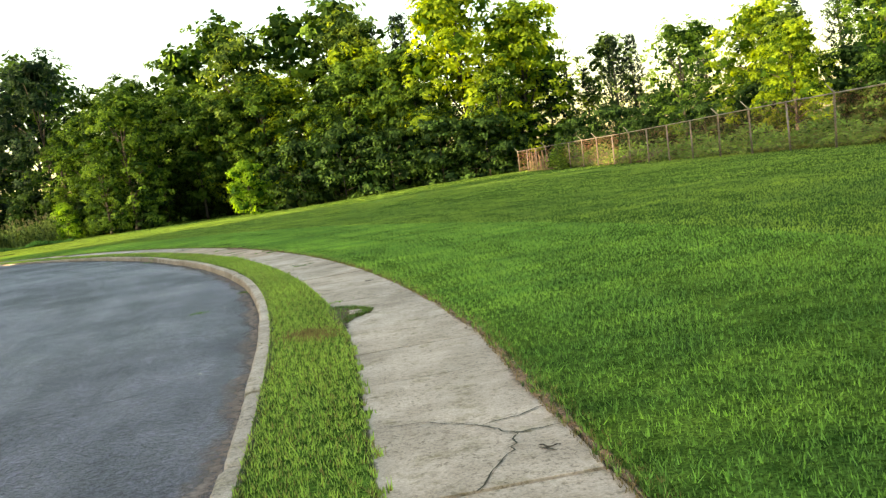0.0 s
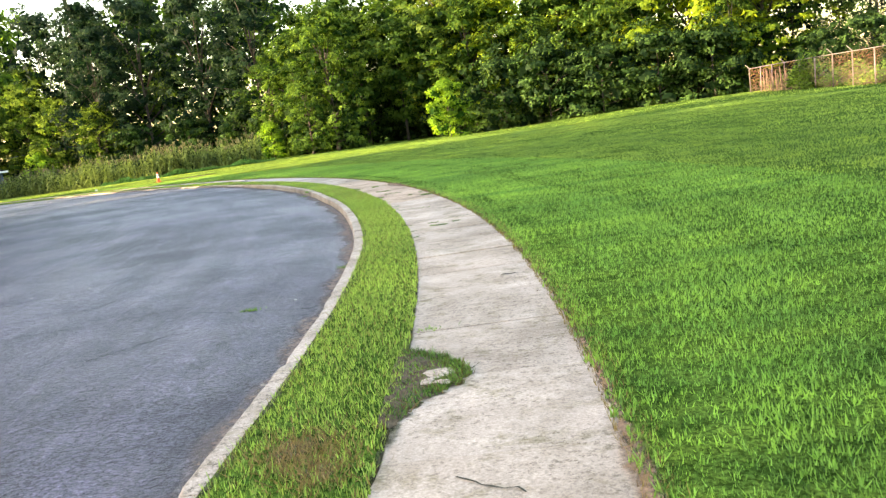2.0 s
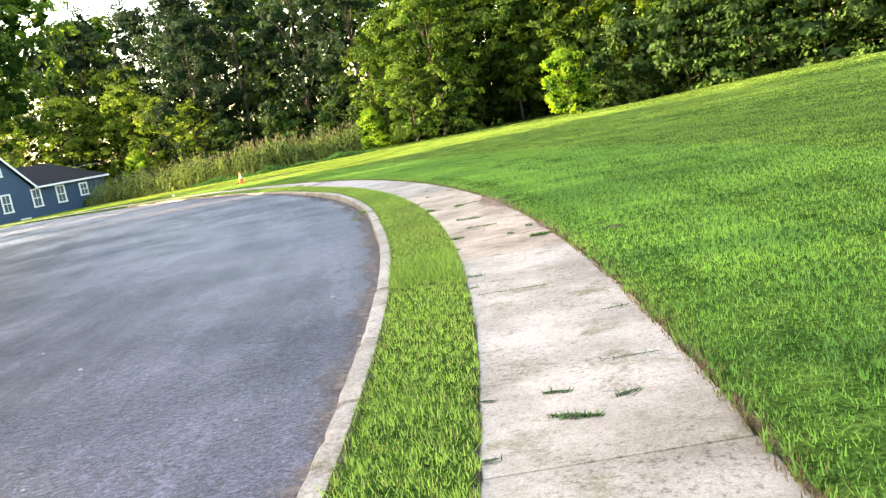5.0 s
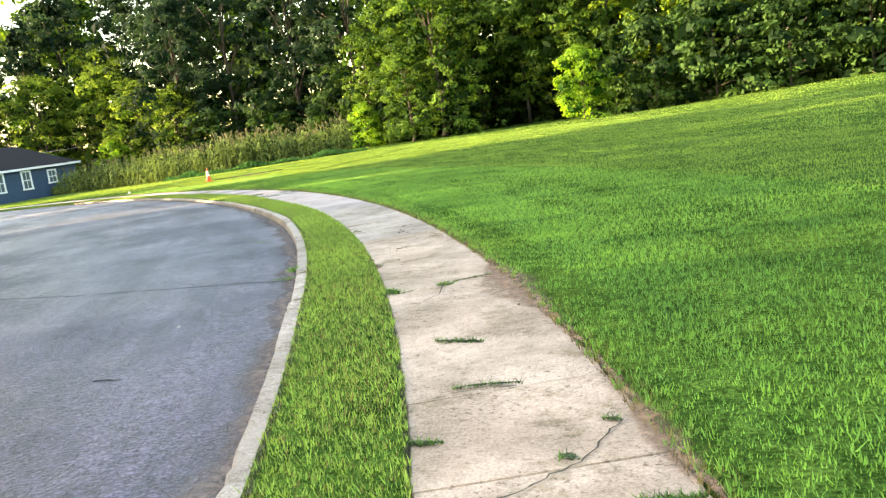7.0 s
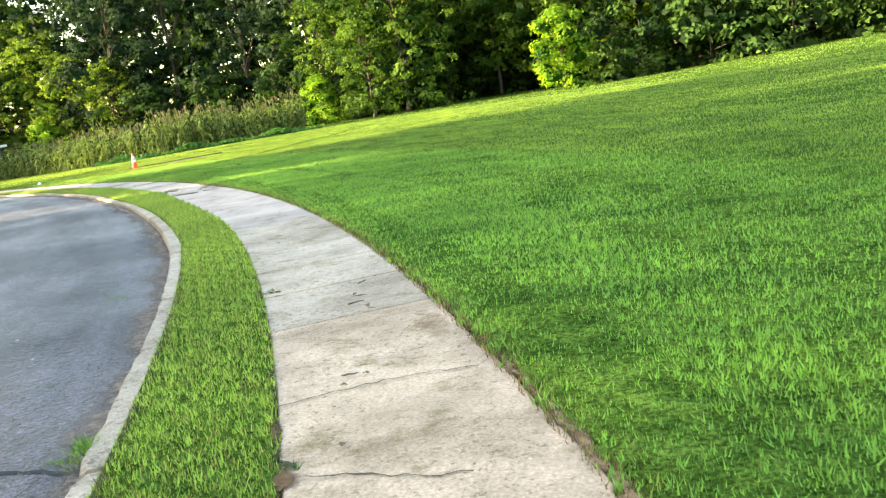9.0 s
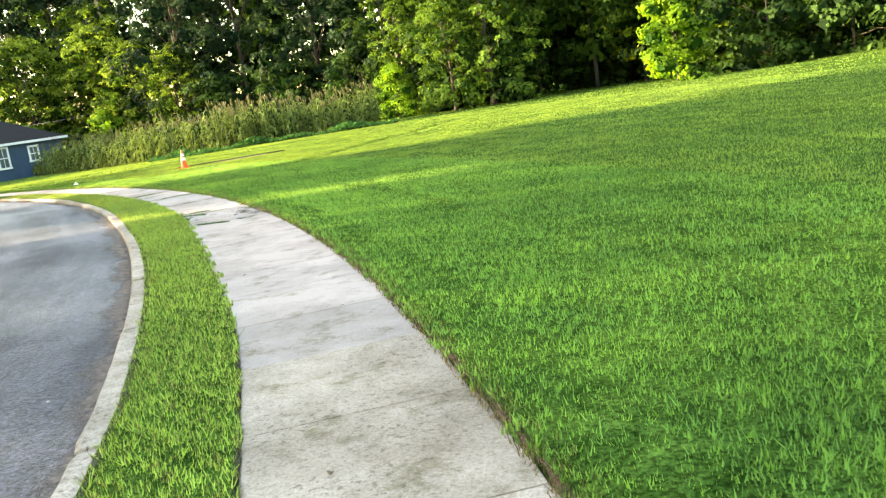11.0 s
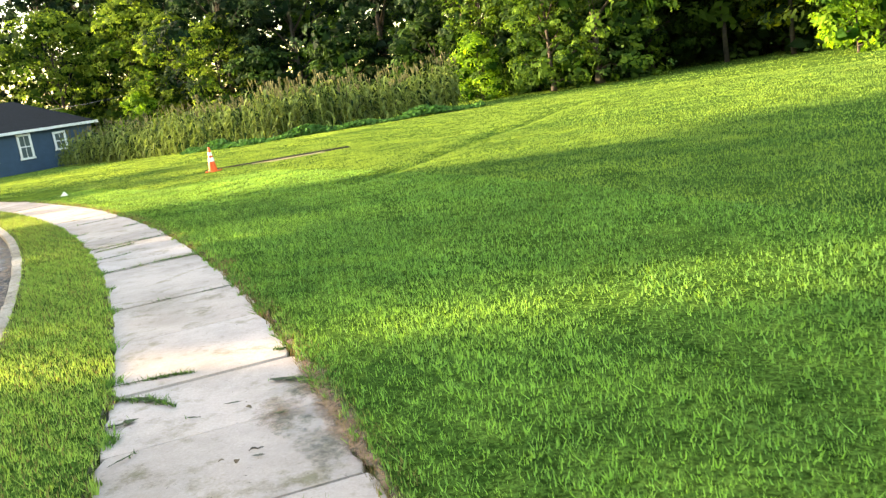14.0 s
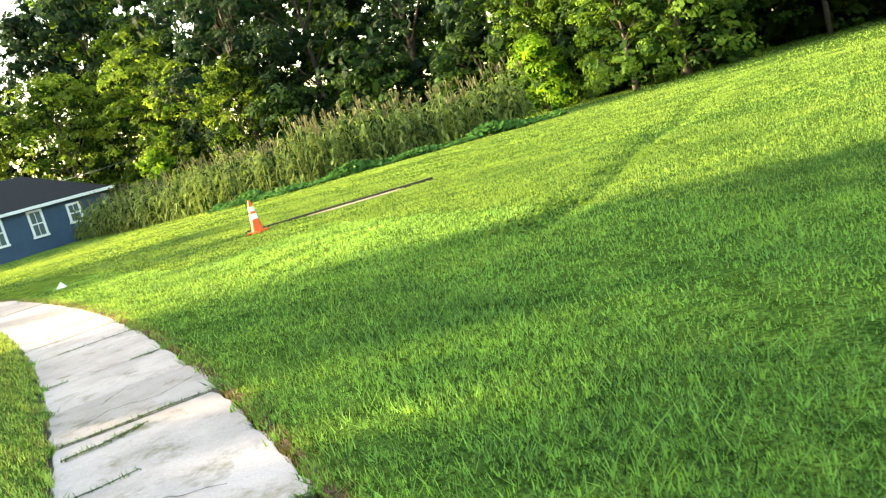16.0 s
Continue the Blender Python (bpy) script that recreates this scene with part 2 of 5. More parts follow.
def mat_dirt(name, colour, scale=9.0):
    """Thin dirt that breaks up where its cover, given by tone, runs out."""
    m, nt, b = material(name, 0.95, 0.15)
    n = noise_of(nt, scale, 6, 0.75)
    g = noise_of(nt, 30, 4, 0.7)
    nt.links.new(ramp(nt, g, [(0.3, tuple(0.55 * v for v in colour)), (0.7, tuple(1.4 * v for v in colour))]), b.inputs["Base Color"])
    at = nt.nodes.new("ShaderNodeAttribute")
    at.attribute_name = "tone"
    ad = nt.nodes.new("ShaderNodeMath")
    ad.operation = "ADD"
    nt.links.new(n, ad.inputs[0])
    nt.links.new(at.outputs["Fac"], ad.inputs[1])
    cover = ramp(nt, ad.outputs[0], [(0.62, (0, 0, 0)), (0.98, (1, 1, 1))])
    clear = nt.nodes.new("ShaderNodeBsdfTransparent")
    mx = nt.nodes.new("ShaderNodeMixShader")
    nt.links.new(cover, mx.inputs[0])
    nt.links.new(clear.outputs[0], mx.inputs[1])
    nt.links.new(b.outputs[0], mx.inputs[2])
    nt.links.new(mx.outputs[0], nt.nodes["Material Output"].inputs[0])
    return m


def mat_plain(name, colour, rough=0.7, vary=0.15, scale=8.0, spec=0.3, metal=0.0):
    m, nt, b = material(name, rough, spec)
    n = noise_of(nt, scale, 5)
    nt.links.new(ramp(nt, n, [(0.3, tuple(v * (1 - vary) for v in colour)), (0.7, tuple(v * (1 + vary) for v in colour))]),
                 b.inputs["Base Color"])
    b.inputs["Metallic"].default_value = metal
    return m


M_LAWN = mat_lawn()
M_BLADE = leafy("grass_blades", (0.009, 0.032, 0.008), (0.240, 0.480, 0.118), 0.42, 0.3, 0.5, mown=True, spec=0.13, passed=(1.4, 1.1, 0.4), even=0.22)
# far blades: paler and yellower, with sunlight put into the colour
M_TIPS = leafy("sun_tinted_far_grass", (0.026, 0.070, 0.015), (0.380, 0.595, 0.134), 0.42, 0.3, 0.55, mown=True, spec=0.15, passed=(1.45, 1.15, 0.4), even=0.62)
M_VERGE = leafy("verge_blades", (0.008, 0.022, 0.004), (0.385, 0.575, 0.135), 0.34, 0.5, 0.5, spec=0.2, passed=(1.25, 1.05, 0.5))
M_ROAD = mat_asphalt()
M_WALK = mat_concrete("weathered_concrete", (0.475, 0.385, 0.325), (0.27, 0.212, 0.165), (0.40, 0.475), 0.8, (0.46, 0.45, 0.42))
M_THATCH = leafy("dead_grass", (0.10, 0.065, 0.03), (0.34, 0.25, 0.11), 0.2, 0.8)
M_TAN = mat_concrete("tan_concrete", (0.525, 0.388, 0.302), (0.265, 0.190, 0.135), (0.38, 0.455), 0.9, (0.34, 0.32, 0.28))
M_PALE = mat_concrete("pale_concrete", (0.475, 0.390, 0.365), (0.33, 0.265, 0.238), (0.330, 0.375), 0.35)
M_KERB = mat_concrete("kerb_concrete", (0.49, 0.405, 0.345), (0.28, 0.225, 0.18))
M_DRY = mat_plain("dry_leaf", (0.13, 0.085, 0.050), 0.85, 0.4, 30)
M_MULCH = mat_plain("dark_earth", (0.045, 0.040, 0.026), 0.95, 0.35, 20)
M_TAR = mat_plain("crack_filler", (0.022, 0.022, 0.024), 0.8, 0.3, 20)
M_GRIT = mat_dirt("gutter_grit", (0.19, 0.150, 0.130), 11)
M_STONE = mat_plain("pale_stone", (0.42, 0.40, 0.37), 0.8, 0.2, 30)
M_SOIL = mat_dirt("bare_soil", (0.25, 0.155, 0.100))
M_LITTER = mat_dirt("edge_litter", (0.125, 0.072, 0.040), 14)
M_MOSS_SHADE = mat_dirt("mossy_dirt_and_shade", (0.060, 0.060, 0.026), 12)
M_EARTH = mat_plain("loose_soil", (0.085, 0.060, 0.036), 0.95, 0.55, 45)
M_BARK = mat_plain("bark", (0.058, 0.046, 0.036), 0.9, 0.35, 6)
M_GREEN = leafy("green_foliage", (0.012, 0.036, 0.008), (0.170, 0.290, 0.050), 0.55, passed=(1.6, 1.45, 0.6))
M_BRIGHT = leafy("yellow_green_foliage", (0.018, 0.048, 0.009), (0.125, 0.220, 0.038), 0.5, passed=(1.25, 1.2, 0.6))
M_DARK = leafy("dark_foliage", (0.009, 0.025, 0.008), (0.066, 0.130, 0.032), 0.35)
M_GREY_GREEN = leafy("grey_green_foliage", (0.007, 0.020, 0.011), (0.052, 0.092, 0.046), 0.40)
M_PINE = leafy("dark_needles", (0.005, 0.014, 0.008), (0.030, 0.056, 0.030), 0.15)
M_OLIVE = leafy("olive_foliage", (0.015, 0.038, 0.011), (0.170, 0.258, 0.060), 0.55, passed=(1.6, 1.45, 0.6))
# lighter foliage copies: low sun and backlight are put into the leaf colour
M_SUNNY = leafy("sun_painted_yellow_green_foliage", (0.045, 0.100, 0.012), (0.330, 0.450, 0.042), 0.58, passed=(1.6, 1.4, 0.5))
M_GLOW = leafy("thin_sun_painted_foliage", (0.030, 0.066, 0.011), (0.205, 0.295, 0.046), 0.62)
M_BUSH = leafy("bright_green_bush_leaves", (0.025, 0.080, 0.010), (0.215, 0.370, 0.042), 0.55, passed=(1.3, 1.3, 0.5))
M_WEED = leafy("rank_weeds", (0.030, 0.080, 0.014), (0.26, 0.420, 0.075), 0.35, 0.6)
M_VINE = leafy("vine_leaves", (0.016, 0.055, 0.012), (0.085, 0.215, 0.045), 0.3, 0.6)
M_CORN = leafy("corn_leaves", (0.008, 0.027, 0.008), (0.205, 0.268, 0.085), 0.35, 0.3, 0.5)
M_TASSEL = leafy("corn_tassels", (0.080, 0.082, 0.050), (0.170, 0.165, 0.104), 0.3, 0.3)
M_BLUE = mat_plain("blue_siding", (0.038, 0.076, 0.132), 0.6, 0.1, 2)
M_GREY = mat_plain("grey_siding", (0.075, 0.090, 0.115), 0.7, 0.1, 3)
M_WHITE = mat_plain("white_trim", (0.75, 0.76, 0.77), 0.5, 0.05)
M_ROOF = mat_plain("dark_shingles", (0.018, 0.017, 0.02), 0.95, 0.3, 12)
M_RUST = mat_plain("rusted_steel", (0.16, 0.075, 0.045), 0.85, 0.35, 9)
M_BOARD = mat_plain("rusted_sheet", (0.135, 0.092, 0.060), 0.9, 0.45, 5)
M_STEEL = mat_plain("galvanised_steel", (0.21, 0.18, 0.155), 0.6, 0.25, 9, 0.4, 0.3)
M_ORANGE = mat_plain("orange_plastic", (0.75, 0.10, 0.02), 0.5, 0.1)
M_COLLAR = mat_plain("white_sheeting", (0.78, 0.78, 0.76), 0.4, 0.05)
M_GLASS, gt, gb = material("window_glass", 0.08, 0.6)
gb.inputs["Base Color"].default_value = (0.09, 0.12, 0.13, 1)


# ---- mesh helpers ----
def mesh_of(name, verts, faces, mat, smooth_faces=False, tone=None):
    me = bpy.data.meshes.new(name)
    me.from_pydata([tuple(v) for v in verts] if not isinstance(verts, np.ndarray) else verts.tolist(), [], faces)
    me.materials.append(mat)
    if smooth_faces:
        me.polygons.foreach_set("use_smooth", [True] * len(me.polygons))
    if tone is not None:
        a = me.attributes.new("tone", "FLOAT", "POINT")
        a.data.foreach_set("value", tone)
    me.update()
    return me


def fast_mesh(name, verts, corners, mat, tone=None):
    """A mesh of faces with the same number of corners, from arrays."""
    me = bpy.data.meshes.new(name)
    n, k = corners.shape
    me.vertices.add(len(verts))
    me.vertices.foreach_set("co", verts.astype(np.float32).ravel())
    me.loops.add(n * k)
    me.loops.foreach_set("vertex_index", corners.astype(np.int32).ravel())
    me.polygons.add(n)
    me.polygons.foreach_set("loop_start", np.arange(0, n * k, k, dtype=np.int32))
    me.materials.append(mat)
    if tone is not None:
        a = me.attributes.new("tone", "FLOAT", "POINT")
        a.data.foreach_set("value", tone.astype(np.float32))
    me.update(calc_edges=True)
    return me


def part(name, me, parent, label=""):
    ob = new(name, me)
    ob.parent = parent
    return tagged(ob, label)


def box(cx, cy, cz, sx, sy, sz, bevel=0.0):
    bm = bmesh.new()
    bmesh.ops.create_cube(bm, size=1, matrix=Matrix.Translation((cx, cy, cz)) @ Matrix.Diagonal((sx, sy, sz, 1)))
    if bevel:
        bmesh.ops.bevel(bm, geom=bm.edges[:], offset=bevel, segments=2, affect="EDGES")
    return bm


def bm_mesh(name, bm, mat):
    me = bpy.data.meshes.new(name)
    bm.to_mesh(me)
    bm.free()
    me.materials.append(mat)
    return me


def tube(points, radii, sides=7):
    """Verts and faces of a tapered tube along points."""
    verts, faces = [], []
    pts = [Vector(p) for p in points]
    for i, p in enumerate(pts):
        d = (pts[min(i + 1, len(pts) - 1)] - pts[max(i - 1, 0)]).normalized()
        a = d.orthogonal().normalized()
        c = d.cross(a)
        for s in range(sides):
            w = 2 * math.pi * s / sides
            verts.append(p + radii[i] * (math.cos(w) * a + math.sin(w) * c))
    for i in range(len(pts) - 1):
        for s in range(sides):
            t = (s + 1) % sides
            faces.append((i * sides + s, i * sides + t, (i + 1) * sides + t, (i + 1) * sides + s))
    faces.append(tuple(range(sides))[::-1])
    faces.append(tuple((len(pts) - 1) * sides + s for s in range(sides)))
    return verts, faces


def join(pieces):
    verts, faces = [], []
    for v, f in pieces:
        k = len(verts)
        verts += list(v)
        faces += [tuple(i + k for i in g) for g in f]
    return verts, faces


def leaves(r, centres, normals, size, tones, droop=0.5, broad=0.34):
    """Leaf blades: a pointed four-corner leaf at each centre."""
    n = len(centres)
    nrm = normals + r.normal(0, 0.32, (n, 3))
    nrm /= np.linalg.norm(nrm, axis=1, keepdims=True) + 1e-9
    along = r.normal(0, 1, (n, 3))
    along[:, 2] -= droop
    along -= (along * nrm).sum(1, keepdims=True) * nrm
    along /= np.linalg.norm(along, axis=1, keepdims=True) + 1e-9
    side = np.cross(nrm, along)
    s = (size * r.uniform(0.6, 1.4, n))[:, None]
    v = np.stack([centres - along * s * 0.5, centres + side * s * broad, centres + along * s * 0.62, centres - side * s * broad], 1)
    return v.reshape(-1, 3), np.arange(4 * n).reshape(n, 4), np.repeat(tones, 4)


def crown_cloud(r, lobes, sprays, per, leaf, core=10, broad=0.34):
    """Foliage in tiers: each lobe (centre, radii) carries leafy sprays, each spray a shallow dome of leaves."""
    cs, ns, ts = [], [], []
    for c, rad in lobes:
        d = r.normal(0, 1, (sprays, 3))
        d[:, 2] += 0.25
        d /= np.linalg.norm(d, axis=1, keepdims=True)
        pos = np.array(c) + d * np.array(rad) * r.uniform(0.70, 1.18, (sprays, 1))
        tone = np.clip(r.uniform(0.12, 0.88) + r.normal(0, 0.14, sprays), 0, 1)
        s = np.repeat(leaf * r.uniform(1.9, 3.6, sprays), per)[:, None]
        out = np.repeat(d, per, 0)
        u = r.normal(0, 1, (sprays * per, 3)) + 0.9 * out + (0, 0, 0.55)
        u /= np.linalg.norm(u, axis=1, keepdims=True)
        cs.append(np.repeat(pos, per, 0) + u * s * (1, 1, 0.55) * r.uniform(0.5, 1.05, (sprays * per, 1)))
        ns.append(0.7 * u + 0.3 * out + (0, 0, 0.35))
        ts.append(np.clip(np.repeat(tone, per) + r.normal(0, 0.13, sprays * per), 0, 1))
    v, f, t = leaves(r, np.concatenate(cs), np.concatenate(ns), leaf, np.concatenate(ts), broad=broad)
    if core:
        # darkest-tone leaves inside each lobe, painting in the crown's inner shade
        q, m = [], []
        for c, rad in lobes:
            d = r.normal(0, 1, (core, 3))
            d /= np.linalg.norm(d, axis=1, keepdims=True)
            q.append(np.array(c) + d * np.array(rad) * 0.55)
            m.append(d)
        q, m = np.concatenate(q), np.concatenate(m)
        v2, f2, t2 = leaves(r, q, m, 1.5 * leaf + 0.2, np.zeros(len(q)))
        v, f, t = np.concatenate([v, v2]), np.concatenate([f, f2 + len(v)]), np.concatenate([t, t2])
    return v, f, t


def clump_cloud(r, lobes, per_lobe, size, spread=0.40, clump=26, core=30):
    """Coarse leaves in clumps over the outside of rounded lobes, for trees seen from afar: (centre, radii)."""
    cs, ns, ts = [], [], []
    for c, rad in lobes:
        k = max(4, int(per_lobe / clump))
        d = r.normal(0, 1, (k, 3))
        d[:, 2] += 0.25
        d /= np.linalg.norm(d, axis=1, keepdims=True)
        pos = np.array(c) + d * np.array(rad) * r.uniform(0.62, 1.25, (k, 1))
        tone = np.clip(r.uniform(0.05, 0.95) + r.normal(0, 0.2, k), 0, 1)
        p = np.repeat(pos, clump, 0) + r.normal(0, spread, (k * clump, 3)) * (1, 1, 0.7)
        cs.append(p)
        ns.append(np.repeat(d, clump, 0) + (0, 0, 0.35))
        ts.append(np.clip(np.repeat(tone, clump) + r.normal(0, 0.12, k * clump), 0, 1))
    v, f, t = leaves(r, np.concatenate(cs), np.concatenate(ns), size, np.concatenate(ts))
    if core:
        # dense leaves of darkest tone inside each lobe stand in for inner shade
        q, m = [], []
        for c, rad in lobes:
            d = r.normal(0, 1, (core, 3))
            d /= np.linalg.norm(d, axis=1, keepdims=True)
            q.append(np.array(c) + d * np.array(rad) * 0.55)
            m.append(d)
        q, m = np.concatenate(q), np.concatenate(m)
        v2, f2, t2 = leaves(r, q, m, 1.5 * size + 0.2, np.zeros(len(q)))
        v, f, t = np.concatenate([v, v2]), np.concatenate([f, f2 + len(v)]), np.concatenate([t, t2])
    return v, f, t


# ---- ground: one sheet that runs to the horizon ----
def side_street(deg):
    return 50.5 < deg < 63


def build_ground():
    G, I, O = verge_edge, walk_inner, walk_outer
    fixed = lambda v: (lambda d: v)
    # radius as a function of angle, and what lies there
    rings = [(fixed(v), "in") for v in (0, 15, 30, 40, 46, 50, 52, R_ISLAND - 0.04)]
    rings += [(fixed(v), "road") for v in (R_ISLAND + 0.02, 54, 58, 62)] + [(lambda d: G(d) - 0.06, "road")]
    rings += [(lambda d: G(d) - 0.01, "verge"), (lambda d: G(d) + 0.1, "verge"), (lambda d: I(d) - 0.02, "verge"), (lambda d: I(d) + 0.01, "walk"),
              (lambda d: O(d) - 0.01, "walk"), (lambda d: O(d) + 0.05, "verge")]
    rings += [(fixed(v), "lawn") for v in list(np.arange(65.8, 84, 0.35)) + list(np.arange(84, 130, 2.0)) + [140, 160, 200, 260, 400, 800, 1600, 3000]]
    degs = np.concatenate([np.arange(0, 46, 1.0), np.arange(46, 60, 0.25), np.arange(60, 360, 1.0)])
    radii = rings
    verts, faces = [], []
    for fn, what in rings:
        r = np.array([float(fn(d if d < 180 else d - 360)) for d in degs])
        x, y = CX + r * np.cos(np.radians(degs)), CY + r * np.sin(np.radians(degs))
        z = lie(x, y) + rng.normal(0, 0.006, len(degs))
        if what == "road":
            z = np.full(len(degs), -0.3)
        elif what == "walk":
            z = np.full(len(degs), -0.08)
        elif what in ("verge", "in"):
            z = np.full(len(degs), 0.02)
            if what == "in" and r[0] >= 30:
                z[[side_street(d) for d in degs]] = -0.3
        verts += list(zip(x.tolist(), y.tolist(), z.tolist()))
    k = len(degs)
    for i in range(len(radii) - 1):
        for j in range(k):
            a, b = i * k + j, i * k + (j + 1) % k
            faces.append((a, a + k, b + k, b))
    ob = new("ground", mesh_of("ground", verts, faces, M_LAWN, True))
    return tagged(ob, "mown green lawn running out to the trees", "lawn", kind="structure")


ground = build_ground()


def arc_sheet(name, r0, r1, d0, d1, nr, nd, height, mat):
    verts, faces = [], []
    for i in range(nr + 1):
        for j in range(nd + 1):
            r, d = r0 + (r1 - r0) * i / nr, d0 + (d1 - d0) * j / nd
            x, y = polar(r, d)
            verts.append((x, y, height(r, d)))
    for i in range(nr):
        for j in range(nd):
            a = i * (nd + 1) + j
            faces.append((a, a + nd + 1, a + nd + 2, a + 1))
    return mesh_of(name, verts, faces, mat, True)


def road_height(r, d):
    """Slightly crowned; the kerb stands lower round the far part of the bend."""
    return -0.14 + 0.10 * (1 - ((r - 58) / 5.4) ** 2) + 0.08 * float(smooth(29, 40, d) * smooth(59, 63, r)) if r > 52.5 else -0.09


road = tagged(new("road", arc_sheet("road", R_ISLAND + 0.0, 63.55, -70, 110, 14, 240, road_height, M_ROAD)),
              "worn grey asphalt road curving between kerbs", "road", kind="structure")
street = tagged(new("side_street", arc_sheet("side_street", 31, R_ISLAND + 0.0, 50.5, 63, 6, 14, lambda r, d: -0.09 - 0.03, M_ROAD)),
                "grey asphalt side street", "road", kind="structure")


# ---- trees ----
def tree(name, label, r, height, width, mat, base=0.28, lobes=26, leaf=0.24, sprays=8, per=32, trunk=0.22, lean=0.0, core=24, coarse=0):
    """A leafy tree at the origin: trunk with limbs, crown of tiered sprays."""
    top = tagged(new(name), label, "tree")
    pieces = []
    zc = height * base
    pts = [(0, 0, -0.2), (0.02 * height * lean, 0, zc * 0.5), (0.05 * height * lean, 0.1, zc), (0.08 * height * lean, 0, height * 0.75)]
    pieces.append(tube(pts, [trunk * 1.35, trunk, trunk * 0.8, trunk * 0.25], 8))
    spec = []
    for i in range(lobes):
        a = 2.4 * i + r.uniform(-0.5, 0.5)
        h = zc + (height - zc) * ((i + 0.5) / lobes) ** 0.9
        f = (h - zc) / (height - zc)
        reach = width * 0.5 * 0.8 * math.sqrt(max(0.04, 1 - (2 * f - 0.8) ** 2 * 0.75)) * r.uniform(0.55, 1.1)
        c = (reach * math.cos(a) + 0.06 * height * lean, reach * math.sin(a), h - 0.05 * height)
        s = width * r.uniform(0.10, 0.20)
        spec.append((c, (s * r.uniform(0.9, 1.5), s * r.uniform(0.9, 1.5), s * r.uniform(0.55, 1.0))))
        if i % 2 == 0:
            pieces.append(tube([(0.04 * height * lean, 0, max(zc * 0.8, h * 0.6)), (c[0] * 0.5, c[1] * 0.5, h * 0.82), c],
                               [trunk * 0.4, trunk * 0.26, 0.03], 5))
    for k in range(3):
        spec.append(((r.normal(0, 0.08) * width, r.normal(0, 0.08) * width, height * (0.86 + 0.05 * k)), (width * 0.13, width * 0.13, height * 0.06)))
    v, f = join(pieces)
    part("trunk", mesh_of("trunk", v, f, M_BARK, True), top)
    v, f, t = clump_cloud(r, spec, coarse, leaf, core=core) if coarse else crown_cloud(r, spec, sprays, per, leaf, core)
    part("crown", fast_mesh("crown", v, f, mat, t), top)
    return top


def pine(label, r, height, width, mat):
    """An upright conifer: whorls of rising boughs set with narrow needle tufts, ragged tip."""
    top = tagged(new("conifer"), label, "tree")
    pieces = [tube([(0, 0, -0.2), (0.05, 0, height * 0.5), (0, 0.05, height)], [0.2, 0.12, 0.02], 7)]
    cs, ns, ts = [], [], []
    for k in range(19):
        f = k / 18
        h = height * (0.10 + 0.88 * f)
        for b in range(5):
            a = 1.3 * k + 1.257 * b + r.uniform(-0.3, 0.3)
            ln = width * 0.5 * (1.05 - f) ** 0.8 * r.uniform(0.5, 1.15) + 0.25
            tip = Vector((math.cos(a) * ln, math.sin(a) * ln, h + ln * r.uniform(0.15, 0.65)))
            pieces.append(tube([(0, 0, h), tip], [0.035, 0.01], 4))
            n = 34
            u = r.uniform(0.25, 1.05, n)[:, None]
            cs.append(np.array((0, 0, h)) * (1 - u) + np.array(tip) * u + r.normal(0, 0.13, (n, 3)))
            ns.append(r.normal(0, 1, (n, 3)))
            ts.append(np.clip(r.uniform(0.2, 0.8) + r.normal(0, 0.15, n), 0, 1))
    v, f = join(pieces)
    part("trunk", mesh_of("trunk", v, f, M_BARK, True), top)
    v, f, t = leaves(r, np.concatenate(cs), np.concatenate(ns), 0.36, np.concatenate(ts), -1.2, 0.13)
    part("crown", fast_mesh("crown", v, f, mat, t), top)
    return top


def stand(master, places, group):
    """Copies of a tree: x, y, scale, turn."""
    out = []
    for i, (x, y, s, turn) in enumerate(places):
        m = pose(x, y, float(lie(x, y)), 0, 0, turn)
        if i == 0:
            master.matrix_basis = m @ Matrix.Scale(s, 4)
            out.append(master)
        else:
            ob = copy_thing(master, m)
            ob.scale = (s, s, s * (0.94 + 0.02 * (i % 7)))
            out.append(ob)
    for ob in out:
        tagged(ob, group=group)
    return out


tr = np.random.default_rng(11)
broad = tree("broadleaf_tree", "tall green broadleaf tree in the wood edge", tr, 16, 10, M_GREEN, 0.05, 28, 0.29, 8, 28)
broad_b = tree("broadleaf_tree", "tall broadleaf tree with dense dark green crown", tr, 16, 10, M_OLIVE, 0.05, 26, 0.30, 8, 27)
bright = tree("broadleaf_tree", "sunlit yellow-green tree leaning out of the wood edge", tr, 12, 8, M_BRIGHT, 0.06, 26, 0.215, 11, 36)
thin = tree("broadleaf_tree", "loose-crowned grey-green tree with sky showing through", tr, 18, 11, M_GREY_GREEN, 0.10, 32, 0.235, 9, 35, core=40)
bushy = tree("bush", "bright green bush at the edge of the wood", tr, 4.7, 3.5, M_BUSH, 0.05, 15, 0.20, 9, 30, 0.06)
under = tree("bush", "dark green undergrowth bush at the foot of the wood", tr, 4.5, 6, M_DARK, 0.02, 16, 0.23, 7, 27, 0.08, core=16)
over = tree("broadleaf_tree", "yellow-green tree with its crown held over a dark hollow", tr, 12, 8, M_BRIGHT, 0.36, 24, 0.26, 11, 34, 0.11)

# leaf colour already carries painted backlight
airy = tree("broadleaf_tree", "airy yellow-green tree beyond the house, backlight put into its colour", tr, 12, 8, M_GLOW, 0.05, 28, 0.23, 10, 34, 0.16, core=22)

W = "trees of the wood"
